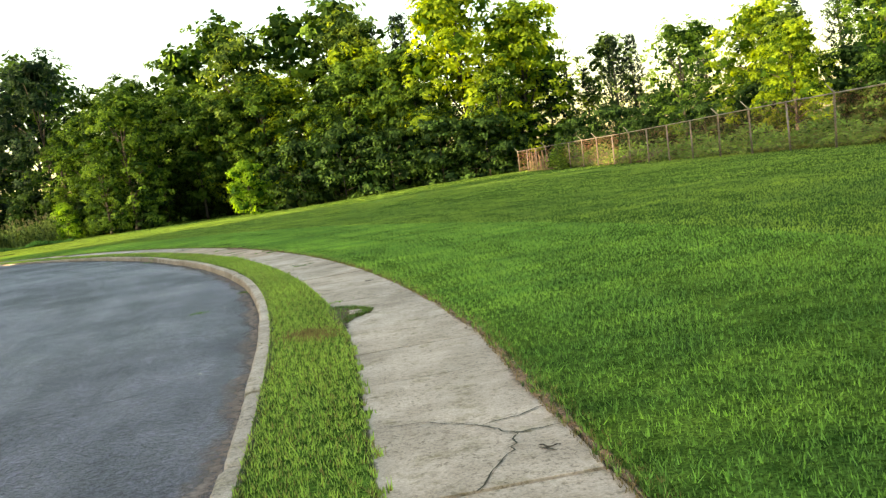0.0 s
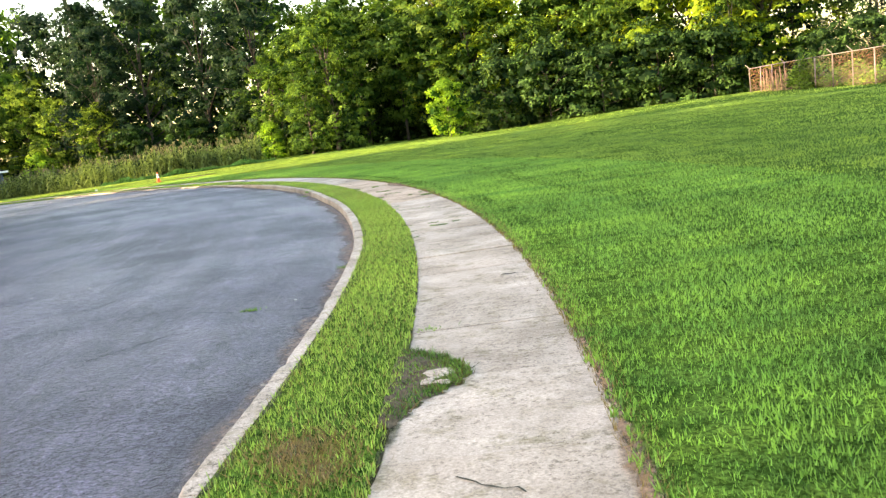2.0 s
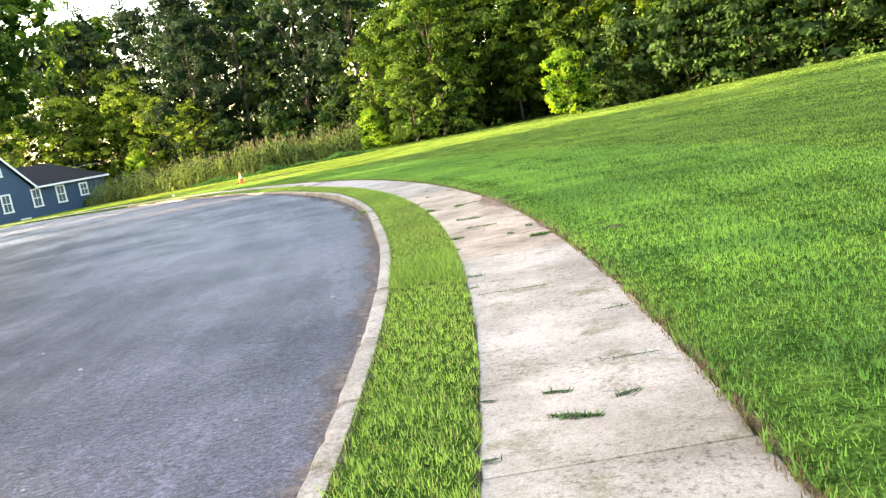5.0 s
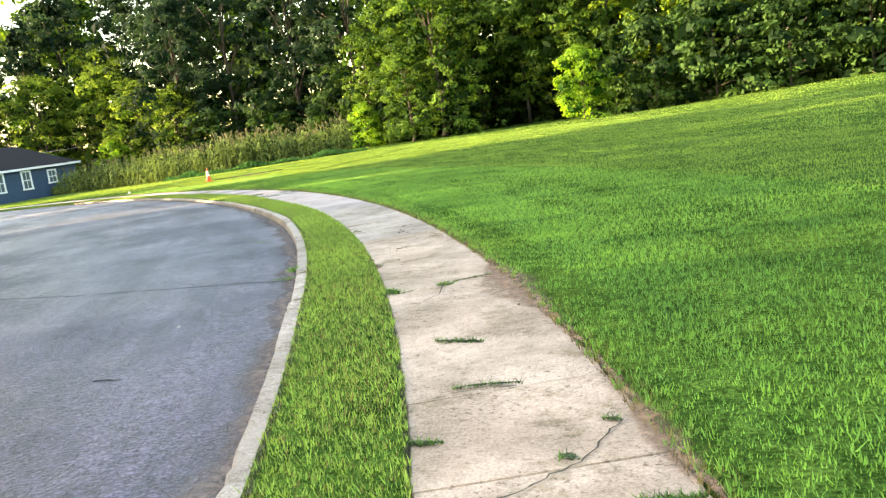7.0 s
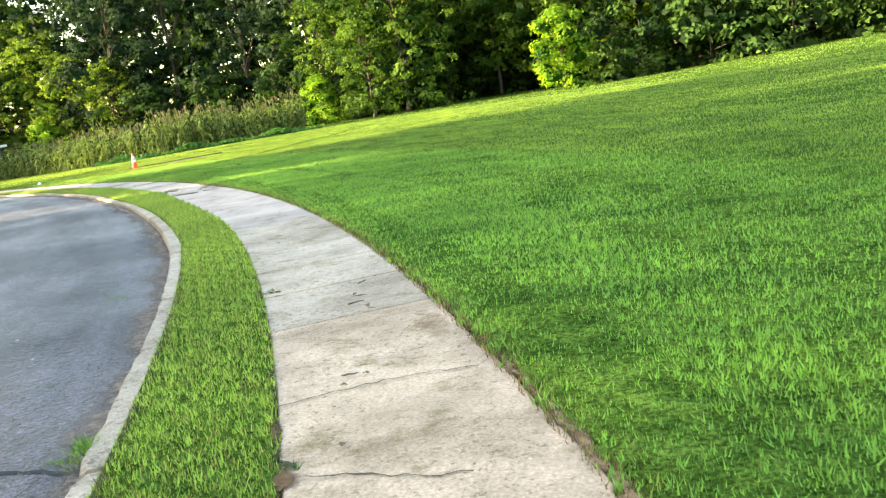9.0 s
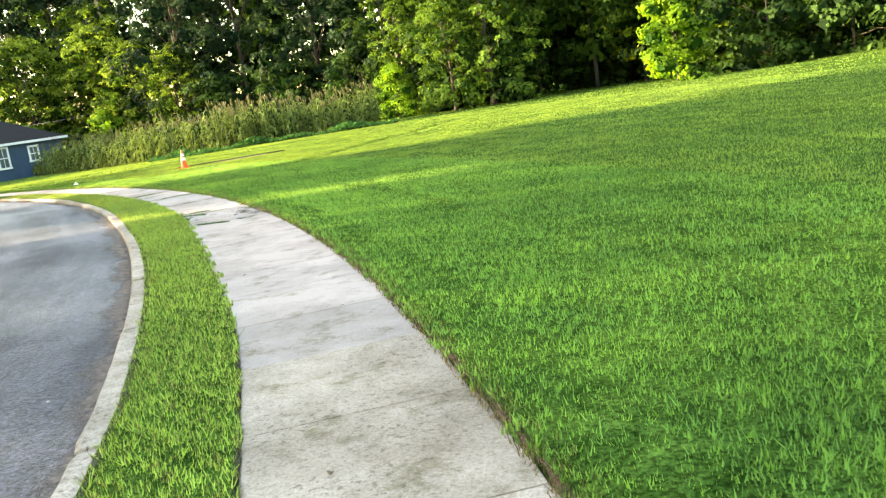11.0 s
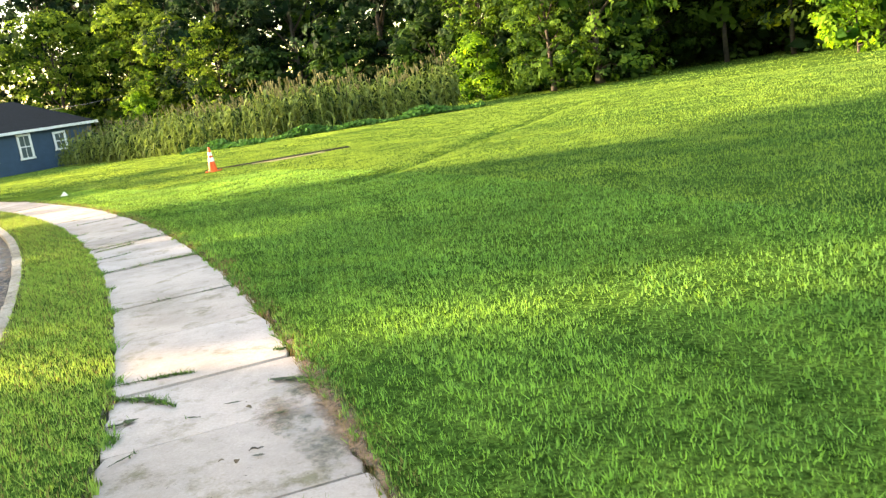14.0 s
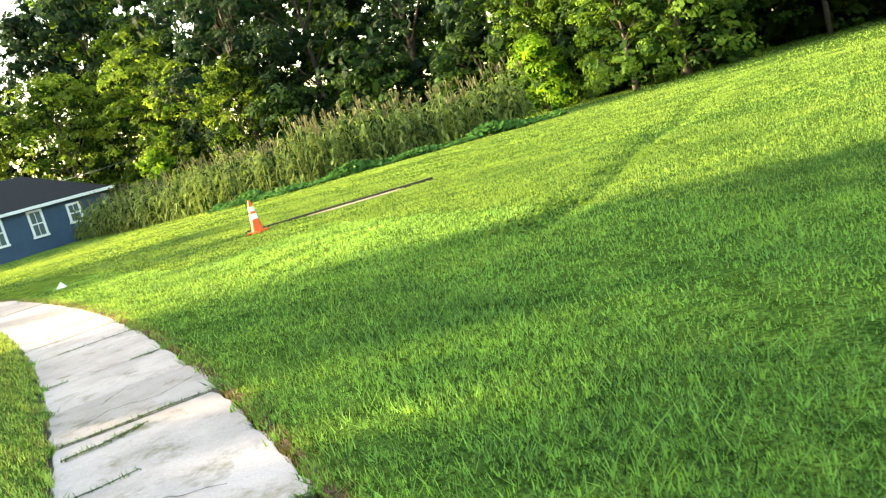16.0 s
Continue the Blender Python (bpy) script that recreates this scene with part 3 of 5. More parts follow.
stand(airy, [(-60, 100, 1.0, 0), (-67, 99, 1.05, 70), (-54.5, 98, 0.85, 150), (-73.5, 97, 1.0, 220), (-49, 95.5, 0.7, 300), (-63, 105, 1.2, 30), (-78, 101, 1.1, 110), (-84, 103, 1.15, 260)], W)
# x, y, scale, turn; the front of the wood runs from the corn to the fence
stand(broad, [(-1, 85, 0.55, 20), (8, 83, 0.6, 250), (15, 80, 0.6, 10), (34, 78, 0.7, 60),
              (46, 72, 0.72, 200), (26, 64, 0.56, 75), (37, 55, 0.6, 25), (45, 45, 0.62, 160)], W)
stand(broad_b, [(-9, 91, 1.12, 0), (3, 92, 1.22, 75), (12, 91, 1.15, 160), (-21, 99, 0.95, 33), 
                (27, 84, 0.72, 301), (40, 80, 0.72, 12), (-80, 76, 0.6, 250), (52, 74, 0.75, 45), (33, 61, 0.58, 190), (42, 51, 0.6, 100)], W)
rear = tree("broadleaf_tree", "tall green tree deeper in the wood", np.random.default_rng(31), 16, 10, M_BRIGHT, 0.05, 26, 0.5, core=18, coarse=104)
stand(rear, [(-43, 108, 1.3, 190), (-58, 116, 1.35, 300), (-76, 114, 1.4, 30), (-11, 96, 1.25, 45), (-32, 104, 1.2, 220), (-50, 112, 1.35, 111), (-37, 114, 1.3, 14),
             (-15.5, 98, 1.2, 260), (-71, 113, 1.45, 200), (20, 91, 1.05, 15), (-4, 96, 1.25, 222), (1, 98, 1.3, 80)], W)
stand(bright, [(-20.3, 87, 1.08, 0), (-24.5, 90, 1.0, 120), (-18.5, 93, 1.1, 190), (-22.3, 85.2, 0.62, 15), (-27.6, 91, 0.75, 50), (-25, 96, 1.15, 80), (-21.3, 95, 1.2, 260), (-7, 88.5, 1.12, 10)], W)
stand(over, [(-14.3, 91.5, 1.1, 75), (-11.0, 89.5, 1.0, 190), (1.5, 88, 1.1, 20), (7, 86.5, 1.1, 140)], W)
# sunlit look comes from the brighter leaf colour
sunny = tree("broadleaf_tree", "bright yellow-green tree with low sun put into its leaf colour", tr, 12, 8, M_SUNNY, 0.14, 26, 0.26, 11, 33)
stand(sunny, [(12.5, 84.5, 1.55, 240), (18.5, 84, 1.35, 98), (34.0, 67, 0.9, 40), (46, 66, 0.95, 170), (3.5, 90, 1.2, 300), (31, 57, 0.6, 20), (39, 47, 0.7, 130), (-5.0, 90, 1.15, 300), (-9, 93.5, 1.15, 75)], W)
stand(thin, [(-30, 95, 1.05, 10), (-37, 98, 1.15, 130), (-45, 100, 1.15, 220), (-53, 104, 1.2, 310), (-61, 107, 1.2, 180), (-70, 108, 1.2, 20), (-49, 97, 0.9, 66), (21, 85, 0.6, 40), (-72.5, 104, 1.1, 15)], W)
conifer = pine("dark upright conifer behind the fence", tr, 13, 5.6, M_PINE)
stand(conifer, [(26.8, 82, 0.86, 0), (29.0, 83, 0.9, 120), (24.8, 85, 0.7, 200), (36, 84, 0.84, 160), (44, 80, 1.1, 50), (48, 79, 1.05, 10), (53, 77, 1.15, 90), (57, 75, 1.1, 300), (8.5, 99, 1.5, 30), (5, 100, 1.45, 200)], W)
stand(bushy, [(-8.7, 80.7, 1.0, 0), (-26.5, 86.5, 0.75, 90), (-56, 95, 0.9, 200), (-66, 97, 0.9, 20)], "bushes")
stand(under, [(-20, 88.5, 0.9, 0), (-14, 97, 1.6, 130), (-17, 98.5, 1.7, 40), (-11.5, 96, 1.5, 210), (-14.5, 102, 2.2, 100), (-4, 83.2, 1.25, 200), (0, 82, 1.3, 20), (4.5, 80.6, 1.25, 80), (9, 79.4, 1.3, 150),
              (13, 78.2, 1.15, 220), (-25, 90, 1, 290), (-31, 92, 1.1, 15), (-38, 94, 1.1, 75), (-45, 95, 1.1, 145), (21, 77, 0.9, 33),
              (27, 72, 0.9, 120), (32, 64, 0.9, 220), (36, 56, 0.9, 300), (40, 48, 0.9, 10), (23, 66, 0.6, 85), (24, 56, 0.6, 195),
              (-9, 90.5, 1.2, 100), (-5, 87.5, 1.2, 10), (0.5, 86, 1.2, 60), (6, 84.5, 1.2, 130), (11.5, 83, 1.2, 190), (17, 81, 1.1, 250),
              (-22.5, 93, 1.2, 70), (29, 76, 1.2, 310), (35, 70, 1.3, 20), (39, 62, 1.3, 140), (43, 54, 1.3, 260), (47, 46, 1.3, 75), (23, 73, 0.9, 160), (50, 64, 1.4, 50)],
      "undergrowth")

def bare_tree(x, y, h, seed):
    """A leafless tree: trunk, forked limbs, twigs."""
    r = random.Random(seed)
    top = tagged(new("bare_tree"), "leafless dark tree standing against the sky", "tree", W)
    z = float(lie(x, y))
    v, f = tube([(0, 0, -0.2), (0.1, 0.05, h * 0.35), (0.25, 0, h * 0.65), (0.3, 0.1, h)], [0.2, 0.15, 0.09, 0.02], 7)
    part("trunk", mesh_of("trunk", v, f, M_BARK, True), top)
    for k in range(11):
        u = 0.32 + 0.06 * k
        a = k * 2.4 + r.uniform(-0.3, 0.3)
        ln = h * r.uniform(0.2, 0.34) * (1.25 - u)
        p0 = Vector((0.25 * u, 0, h * u))
        p1 = p0 + Vector((math.cos(a), math.sin(a), 0.8)) * ln * 0.6
        p2 = p0 + Vector((math.cos(a + 0.2), math.sin(a + 0.2), 1.0)) * ln
        bits = [tube([p0, p1, p2], [0.06, 0.04, 0.012], 5)]
        for q in range(5):
            s0 = p0.lerp(p1, 0.5 + 0.12 * q) if q < 4 else p2
            b = a + r.uniform(-1.4, 1.4)
            e = s0 + Vector((math.cos(b), math.sin(b), r.uniform(0.2, 1.1))) * ln * r.uniform(0.3, 0.55)
            bits.append(tube([s0, s0.lerp(e, 0.5) + Vector((0, 0, 0.06)), e], [0.022, 0.016, 0.006], 4))
        v, f = join(bits)
        part("limb", mesh_of("limb", v, f, M_BARK, True), top)
    top.matrix_basis = pose(x, y, z)


bare_tree(-74.5, 95, 14, 4)
bare_tree(23.3, 87, 13, 8)

# street trees inside the bend, and an unseen belt added to shade the lawn
street_tree = tree("street_tree", "large green street tree on the grass inside the bend", np.random.default_rng(5), 15, 14, M_GREEN, 0.42, 50, 0.25, 15, 40, 0.24, core=40)
stand(street_tree, [(-34.75, 48.0, 1.0, 0), (-24.6, 31.6, 0.9, 80)], "street trees")
belt = tree("broadleaf_tree", "unseen full-crowned tree added inside the bend to cast shade", np.random.default_rng(6), 15, 9, M_GREEN, 0.04, 26, 0.95, trunk=0.25, core=16, coarse=80)
stand(belt, [(-46 + 1.2 * math.sin(k * 2.1), -45.1 + 5.6 * k, 1.0 + 0.05 * math.sin(k * 1.3), 50 * k) for k in range(15)]
      + [(-53 + 1.2 * math.sin(k * 1.7), -44 + 5.6 * k, 1.4, 35 * k) for k in range(14)], "belt of trees")
# further out-of-view trees, added to shade the lawn and the far road edge
for bx, by, bs in ((-46, 32.2, 0.92), (-56, 49.5, 0.42), (-57, 54, 0.45), (-60, 58, 0.45), (-58, 51.7, 0.43), (-60, 55.9, 0.45)):
    more = copy_thing(belt, pose(bx, by, 0, 0, 0, by * 9))
    more.scale = (bs, bs, bs)
# unseen tree that narrows the streak of sun on the lawn
slim = copy_thing(belt, pose(-46, 44.0, 0, 0, 0, 40))
slim.scale = (1.0, 1.0, 0.95)


# ---- house ----
def house(o, turn):
    """Low blue house with a front gable; x runs along the front wall, y goes back."""
    top = tagged(new("house"), "dark blue single-storey house with white window trim", "house")
    D, H, x0, x1 = 8.0, 3.1, -5.2, 8.0
    part("wall", bm_mesh("wall", box((x0 + x1) / 2, D / 2, H / 2 - 0.2, x1 - x0, D, H + 0.4), M_BLUE), top)
    gx, gh, hw = -2.55, 6.4, 2.7
    v = [(gx - hw, H - 0.1), (gx + hw, H - 0.1), (gx, gh)]
    v = [(x, -0.012, z) for x, z in v] + [(x, 4.0, z) for x, z in v]
    part("gable_wall", mesh_of("gable_wall", v, [(0, 1, 2), (5, 4, 3), (0, 3, 4, 1), (1, 4, 5, 2), (2, 5, 3, 0)], M_BLUE), top)
    e = 0.4
    rz = H + 2.3
    v = [(0.2, -e, H), (x1 + e, -e, H), (x1 + e, D + e, H), (x0 - e, D + e, H), (gx, D / 2, rz), (x1 - 3.6, D / 2, rz)]
    v += [(x, y, z - 0.13) for x, y, z in v[:4]]
    f = [(0, 1, 5, 4), (1, 2, 5), (2, 3, 4, 5), (3, 0, 4), (6, 9, 8, 7), (0, 6, 7, 1), (1, 7, 8, 2), (2, 8, 9, 3), (3, 9, 6, 0)]
    part("roof", mesh_of("roof", v, f, M_ROOF), top, "dark shingle roof")
    part("fascia", bm_mesh("fascia", box((x1 + e + 0.15) / 2, -e - 0.03, H - 0.05, x1 + e - 0.15, 0.05, 0.2, 0.01), M_WHITE), top, "white eaves board")
    for s in (1, -1):
        ex = gx + s * (hw + 0.25)
        dx, dz = ex - gx, H - 0.05 - gh
        ln, an = math.hypot(dx, dz), math.degrees(math.atan2(-dz, dx))
        ob = part("gable_board", bm_mesh("gable_board", box(0, 0, 0, ln + 0.12, 0.06, 0.2, 0.01), M_WHITE), top, "white gable board")
        ob.matrix_basis = pose((gx + ex) / 2, -e - 0.03, (gh + H - 0.05) / 2, 0, an, 0)
        ob = part("gable_roof", bm_mesh("gable_roof", box(0, 0, 0, ln + 0.15, 5.2, 0.12), M_ROOF), top, "dark shingle roof")
        ob.matrix_basis = pose((gx + ex) / 2, -e + 2.6, (gh + H - 0.05) / 2 + 0.1, 0, an, 0)
    for x, z, w, h in ((-2.8, 2.0, 1.0, 1.85), (0.28, 2.05, 1.0, 1.85), (2.85, 2.0, 1.0, 1.8), (5.4, 2.05, 0.95, 1.35), (-2.8, 5.0, 0.5, 0.85)):
        win = part("window", bm_mesh("window", box(x, -0.05, z, w - 0.15, 0.08, h - 0.15), M_GLASS), top, "sash window with white trim")
        t = 0.15
        for cx, cz, sx, sz in ((x, z + h / 2 - t / 2, w, t), (x, z - h / 2 + t / 2, w + 0.1, t), (x - w / 2 + t / 2, z, t, h - 2 * t),
                               (x + w / 2 - t / 2, z, t, h - 2 * t), (x, z, w - 2 * t, 0.08)):
            part("frame", bm_mesh("frame", box(cx, -0.10, cz, sx, 0.1, sz, 0.01), M_WHITE), win)
        part("mullion", bm_mesh("mullion", box(x, -0.105, z, 0.03, 0.04, h - 2 * t - 0.02), M_WHITE), win)
    part("vent", bm_mesh("vent", box(-1.3, -0.03, 0.25, 1.1, 0.06, 0.16, 0.01), M_WHITE), top, "white foundation vent")
    k = 0
    while k * 0.2 < H:
        part("clapboard", bm_mesh("clapboard", box((x0 + x1) / 2, -0.006, k * 0.2 + 0.02, x1 - x0 + 0.02, 0.03, 0.012), M_BLUE), top)
        k += 1
    top.matrix_basis = pose(o[0], o[1], o[2], 0, 0, turn)
    return top


house((-62.7, 86.3, -0.5), math.degrees(math.atan2(0.933, 0.359)))


def grey_house(x, y, turn):
    top = tagged(new("house"), "plain blue-grey neighbouring house with a dark roof", "house")
    part("wall", bm_mesh("wall", box(0, 0, 1.3, 9, 8, 3.2), M_GREY), top)
    v = [(-5, -4.6, 2.9), (5, -4.6, 2.9), (5, 4.6, 2.9), (-5, 4.6, 2.9), (-5, 0, 5.4), (5, 0, 5.4)]
    part("roof", mesh_of("roof", v, [(0, 1, 5, 4), (2, 3, 4, 5), (0, 4, 3), (1, 2, 5), (3, 2, 1, 0)], M_ROOF), top, "dark shingle roof")
    part("fascia", bm_mesh("fascia", box(0, -4.63, 2.86, 10, 0.05, 0.18, 0.01), M_WHITE), top, "white eaves board")
    top.matrix_basis = pose(x, y, -0.45, 0, 0, turn)


grey_house(-71.5, 76.5, 66)


# ---- sidewalk slabs, kerbs ----
rough = random.Random(31)


def arc_block(name, r0, r1, d0, d1, z0, z1, mat, n=3, bev=0.012, tilt=0.0, worn=0.0):
    """A block on the bend with softened top edges."""
    verts, faces = [], []
    for j in range(n + 1):
        d = d0 + (d1 - d0) * j / n
        a, b = float(r0(d)) + rough.uniform(0, worn), float(r1(d)) - rough.uniform(0, worn)
        if worn and j in (0, n):
            a, b, d = a + 0.5 * worn, b - 0.9 * worn, d + rough.uniform(-0.3, 0.3) * worn
        ring = [(a, z0), (a, z1 - bev), (a + bev, z1), (b - bev, z1), (b, z1 - bev), (b, z0)]
        for r, z in ring:
            x, y = polar(r, d)
            verts.append((x, y, z + tilt * (j / n - 0.5)))
    k = len(ring)
    for j in range(n):
        for s in range(k - 1):
            faces.append((j * k + s, j * k + s + 1, (j + 1) * k + s + 1, (j + 1) * k + s))
    faces.append(tuple(range(k))[::-1])
    faces.append(tuple(n * k + s for s in range(k)))
    return mesh_of(name, verts, faces, mat)


sidewalk = tagged(new("sidewalk"), "pale weathered concrete sidewalk in jointed slabs", "sidewalk", kind="structure")
kerb = tagged(new("kerb"), "worn pale concrete kerb along the road", "kerb", kind="structure")
sr = random.Random(3)
# joints, as angles on the bend: those known, and even slabs of about four feet between them
KNOWN = [-14.0, 1.6, 4.95, 7.15, 10.34, 14.6, 17.38, 19.5, 22.68, 26.06, 27.1, 34.3, 35.45, 38.8, 40.6, 43.1, 45.25, 47.45, 49.55, 51.2, 54.5, 100.0]
WIDE = {22.68: 0.022, 38.8: 0.02, 40.6: 0.015, 43.1: 0.03, 45.25: 0.034, 46.35: 0.02, 47.45: 0.034, 49.55: 0.028, 51.2: 0.024, 54.5: 0.02}
cuts = []
for a0, a1 in zip(KNOWN, KNOWN[1:]):
    n = max(1, round((a1 - a0) / 1.085))
    cuts += [(a0 + (a1 - a0) * i / n, WIDE.get(a0, 0.012) if i == 0 else 0.010) for i in range(n)]
for (a0, g0), (a1, g1) in zip(cuts, cuts[1:]):
    k = math.degrees(0.5 / 64.9)
    shift = sr.uniform(-0.035, 0.035) if a0 > 38 else sr.uniform(-0.008, 0.008)
    part("slab", arc_block("slab", walk_inner, lambda v: walk_outer(v) + shift, a0 + g0 * k, a1 - g1 * k, -0.1, sr.uniform(-0.004, 0.004),
                           M_PALE if a0 > 31 else M_TAN if 17 < a0 < 25.9 else M_WALK, 9, 0.008, sr.uniform(-0.008, 0.008), 0.035 if a0 > 38 else 0.012), sidewalk)


def kerb_block(d0, d1, top, r):
    """A kerb stone with a chipped road-side arris and slightly uneven top."""
    n = max(6, int((d1 - d0) * 1.107 / 0.11))
    verts, faces = [], []
    wide = r.uniform(-0.008, 0.012)
    for j in range(n + 1):
        d = d0 + (d1 - d0) * j / n
        b = float(verge_edge(d))
        a = b - KERB_W - wide
        chip = 0.018 + abs(r.gauss(0, 0.004)) + (r.uniform(0.01, 0.03) if r.random() < 0.035 or j in (0, n) else 0)
        h = top + r.uniform(-0.004, 0.004) - (0.010 if j in (0, n) else 0)
        ring = [(a, -0.3), (a + r.uniform(-0.006, 0.006), h - 1.3 * chip), (a + 0.35 * chip, h - 0.4 * chip), (a + chip, h), (b - 0.015, h), (b, h - 0.02), (b, -0.3)]
        verts += [(*polar(q, d), z) for q, z in ring]
    k = 7
    for j in range(n):
        for s in range(k - 1):
            faces.append((j * k + s, j * k + s + 1, (j + 1) * k + s + 1, (j + 1) * k + s))
    faces.append(tuple(range(k))[::-1])
    faces.append(tuple(n * k + s for s in range(k)))
    return mesh_of("kerb_stone", verts, faces, M_KERB)


part("joint_earth", arc_sheet("joint_earth", 64.28, 65.40, -14, 90, 2, 260, lambda r, d: -0.016, M_MULCH), sidewalk, "dark earth in the joints")
d = -16.0
while d < 58:
    step = math.degrees(sr.uniform(1.3, 3.1) / 63.4)
    gap = sr.choice((0.005, 0.008, 0.016))
    part("kerb_stone", kerb_block(d + gap, d + step - gap, 0.015 + sr.uniform(-0.008, 0.008), sr), kerb)
    d += step
island_kerb = tagged(new("island_kerb"), "pale concrete kerb round the inner grass", "kerb", kind="structure")
d = -16.0
while d < 49:
    step = math.degrees(3.0 / 52.4)
    part("kerb_stone", arc_block("kerb_stone", lambda v: R_ISLAND - 0.2, lambda v: R_ISLAND + 0.02, d + 0.006, d + step - 0.006, -0.3, 0.03, M_KERB, 4, 0.03), island_kerb)
    d += step


# ---- corn ----
def corn_field():
    r = np.random.default_rng(21)
    lv, lf, lt, tv, tf, tt = [], [], [], [], [], []
    # stretches of planting: from, to, rows, height
    beds = [((-58.0, 88.5), (-48, 83.0), 6, 0.95), ((-48, 83.0), (-34.5, 77.0), 6, 0.98), ((-34.5, 77.0), (-25.3, 80.0), 6, 1.0),
            ((-58.1, 94.4), (-59.3, 91.5), 2, 0.66)]
    for (x0, y0), (x1, y1), rows, tall in beds:
        ln = math.hypot(x1 - x0, y1 - y0)
        nx, ny = -(y1 - y0) / ln, (x1 - x0) / ln
        for row in range(rows):
            for i in range(int(ln / 0.36)):
                u = (i + r.uniform(0, 0.9)) * 0.36 / ln
                x, y = x0 + (x1 - x0) * u + nx * row * 0.8 + r.normal(0, 0.1), y0 + (y1 - y0) * u + ny * row * 0.8 + r.normal(0, 0.1)
                z, h = float(lie(x, y)), tall * r.uniform(1.65, 2.45) * (1 + 0.10 * math.sin(x * 0.7) + 0.06 * math.sin(x * 2.3))
                tone = r.uniform(0.1, 0.9)
                sx, sy = r.normal(0, 0.06, 2) * h
                pts, rad = [(x, y, z), (x + sx * 0.4, y + sy * 0.4, z + h * 0.6), (x + sx, y + sy, z + h)], [0.026, 0.021, 0.009]
                sv, sf = tube(pts, rad, 4)
                k = len(lv)
                lv += [tuple(p) for p in sv]
                lf += [tuple(q + k for q in g) for g in sf]
                lt += [0.5 + 0.5 * tone] * len(sv)
                a0 = r.uniform(0, 6.28)
                for q in range(9):
                    # a strap leaf that rises, arches over and hangs
                    g = 0.12 + 0.093 * q
                    a, bx, by, zb = a0 + 3.14 * q + r.normal(0, 0.5), x + sx * g, y + sy * g, z + h * g
                    dx, dy, reach, half = math.cos(a), math.sin(a), r.uniform(0.40, 0.80) * (1.1 - 0.35 * g), r.uniform(0.045, 0.080)
                    px, py, fall = -dy, dx, r.uniform(0.15, 0.75)
                    tn = min(1, max(0, tone + r.normal(0, 0.30)))
                    k = len(lv)
                    for m, (along, rise, wide) in enumerate(((0.0, 0.0, 0.5), (0.35, 0.30, 1.0), (0.7, 0.26 - 0.25 * fall, 0.85), (1.0, 0.05 - fall, 0.12))):
                        ex, ey, ez = bx + dx * reach * along, by + dy * reach * along, zb + rise * reach
                        lv += [(ex - px * half * wide, ey - py * half * wide, ez - 0.02), (ex, ey, ez - 0.045 * (m > 0)), (ex + px * half * wide, ey + py * half * wide, ez - 0.02)]
                    for m in range(3):
                        for e in range(2):
                            b = k + 3 * m + e
                            lf.append((b, b + 1, b + 4, b + 3))
                    lt += [tn] * 12
                # branched tassel, riper and browner towards the far end of the field
                brown = min(0.8, max(0.12, 0.35 + 0.5 * math.sin(0.22 * x + 8.6)))
                for q in range(6 if r.random() < brown else 1):
                    a = r.uniform(0, 6.28)
                    dx, dy = math.cos(a) * 0.11, math.sin(a) * 0.11
                    k = len(tv)
                    bx, by, up = x + sx, y + sy, r.uniform(0.16, 0.34)
                    tv += [(bx - 0.014, by, z + h - 0.05), (bx + 0.014, by, z + h - 0.05), (bx + dx * 0.6 + 0.012, by + dy * 0.6, z + h + up), (bx + dx, by + dy, z + h + up * 0.85)]
                    tf.append((k, k + 1, k + 2, k + 3))
                    tt += [tone] * 4
    field = tagged(new("corn_field", mesh_of("corn_field", lv, lf, M_CORN, False, lt)), "rows of tall ripening corn at the lawn edge", "corn", kind="stuff")
    tas = new("tassels", mesh_of("tassels", tv, tf, M_TASSEL, False, tt))
    tas.parent = field
    tagged(tas, "tan dry corn tassels")


corn_field()


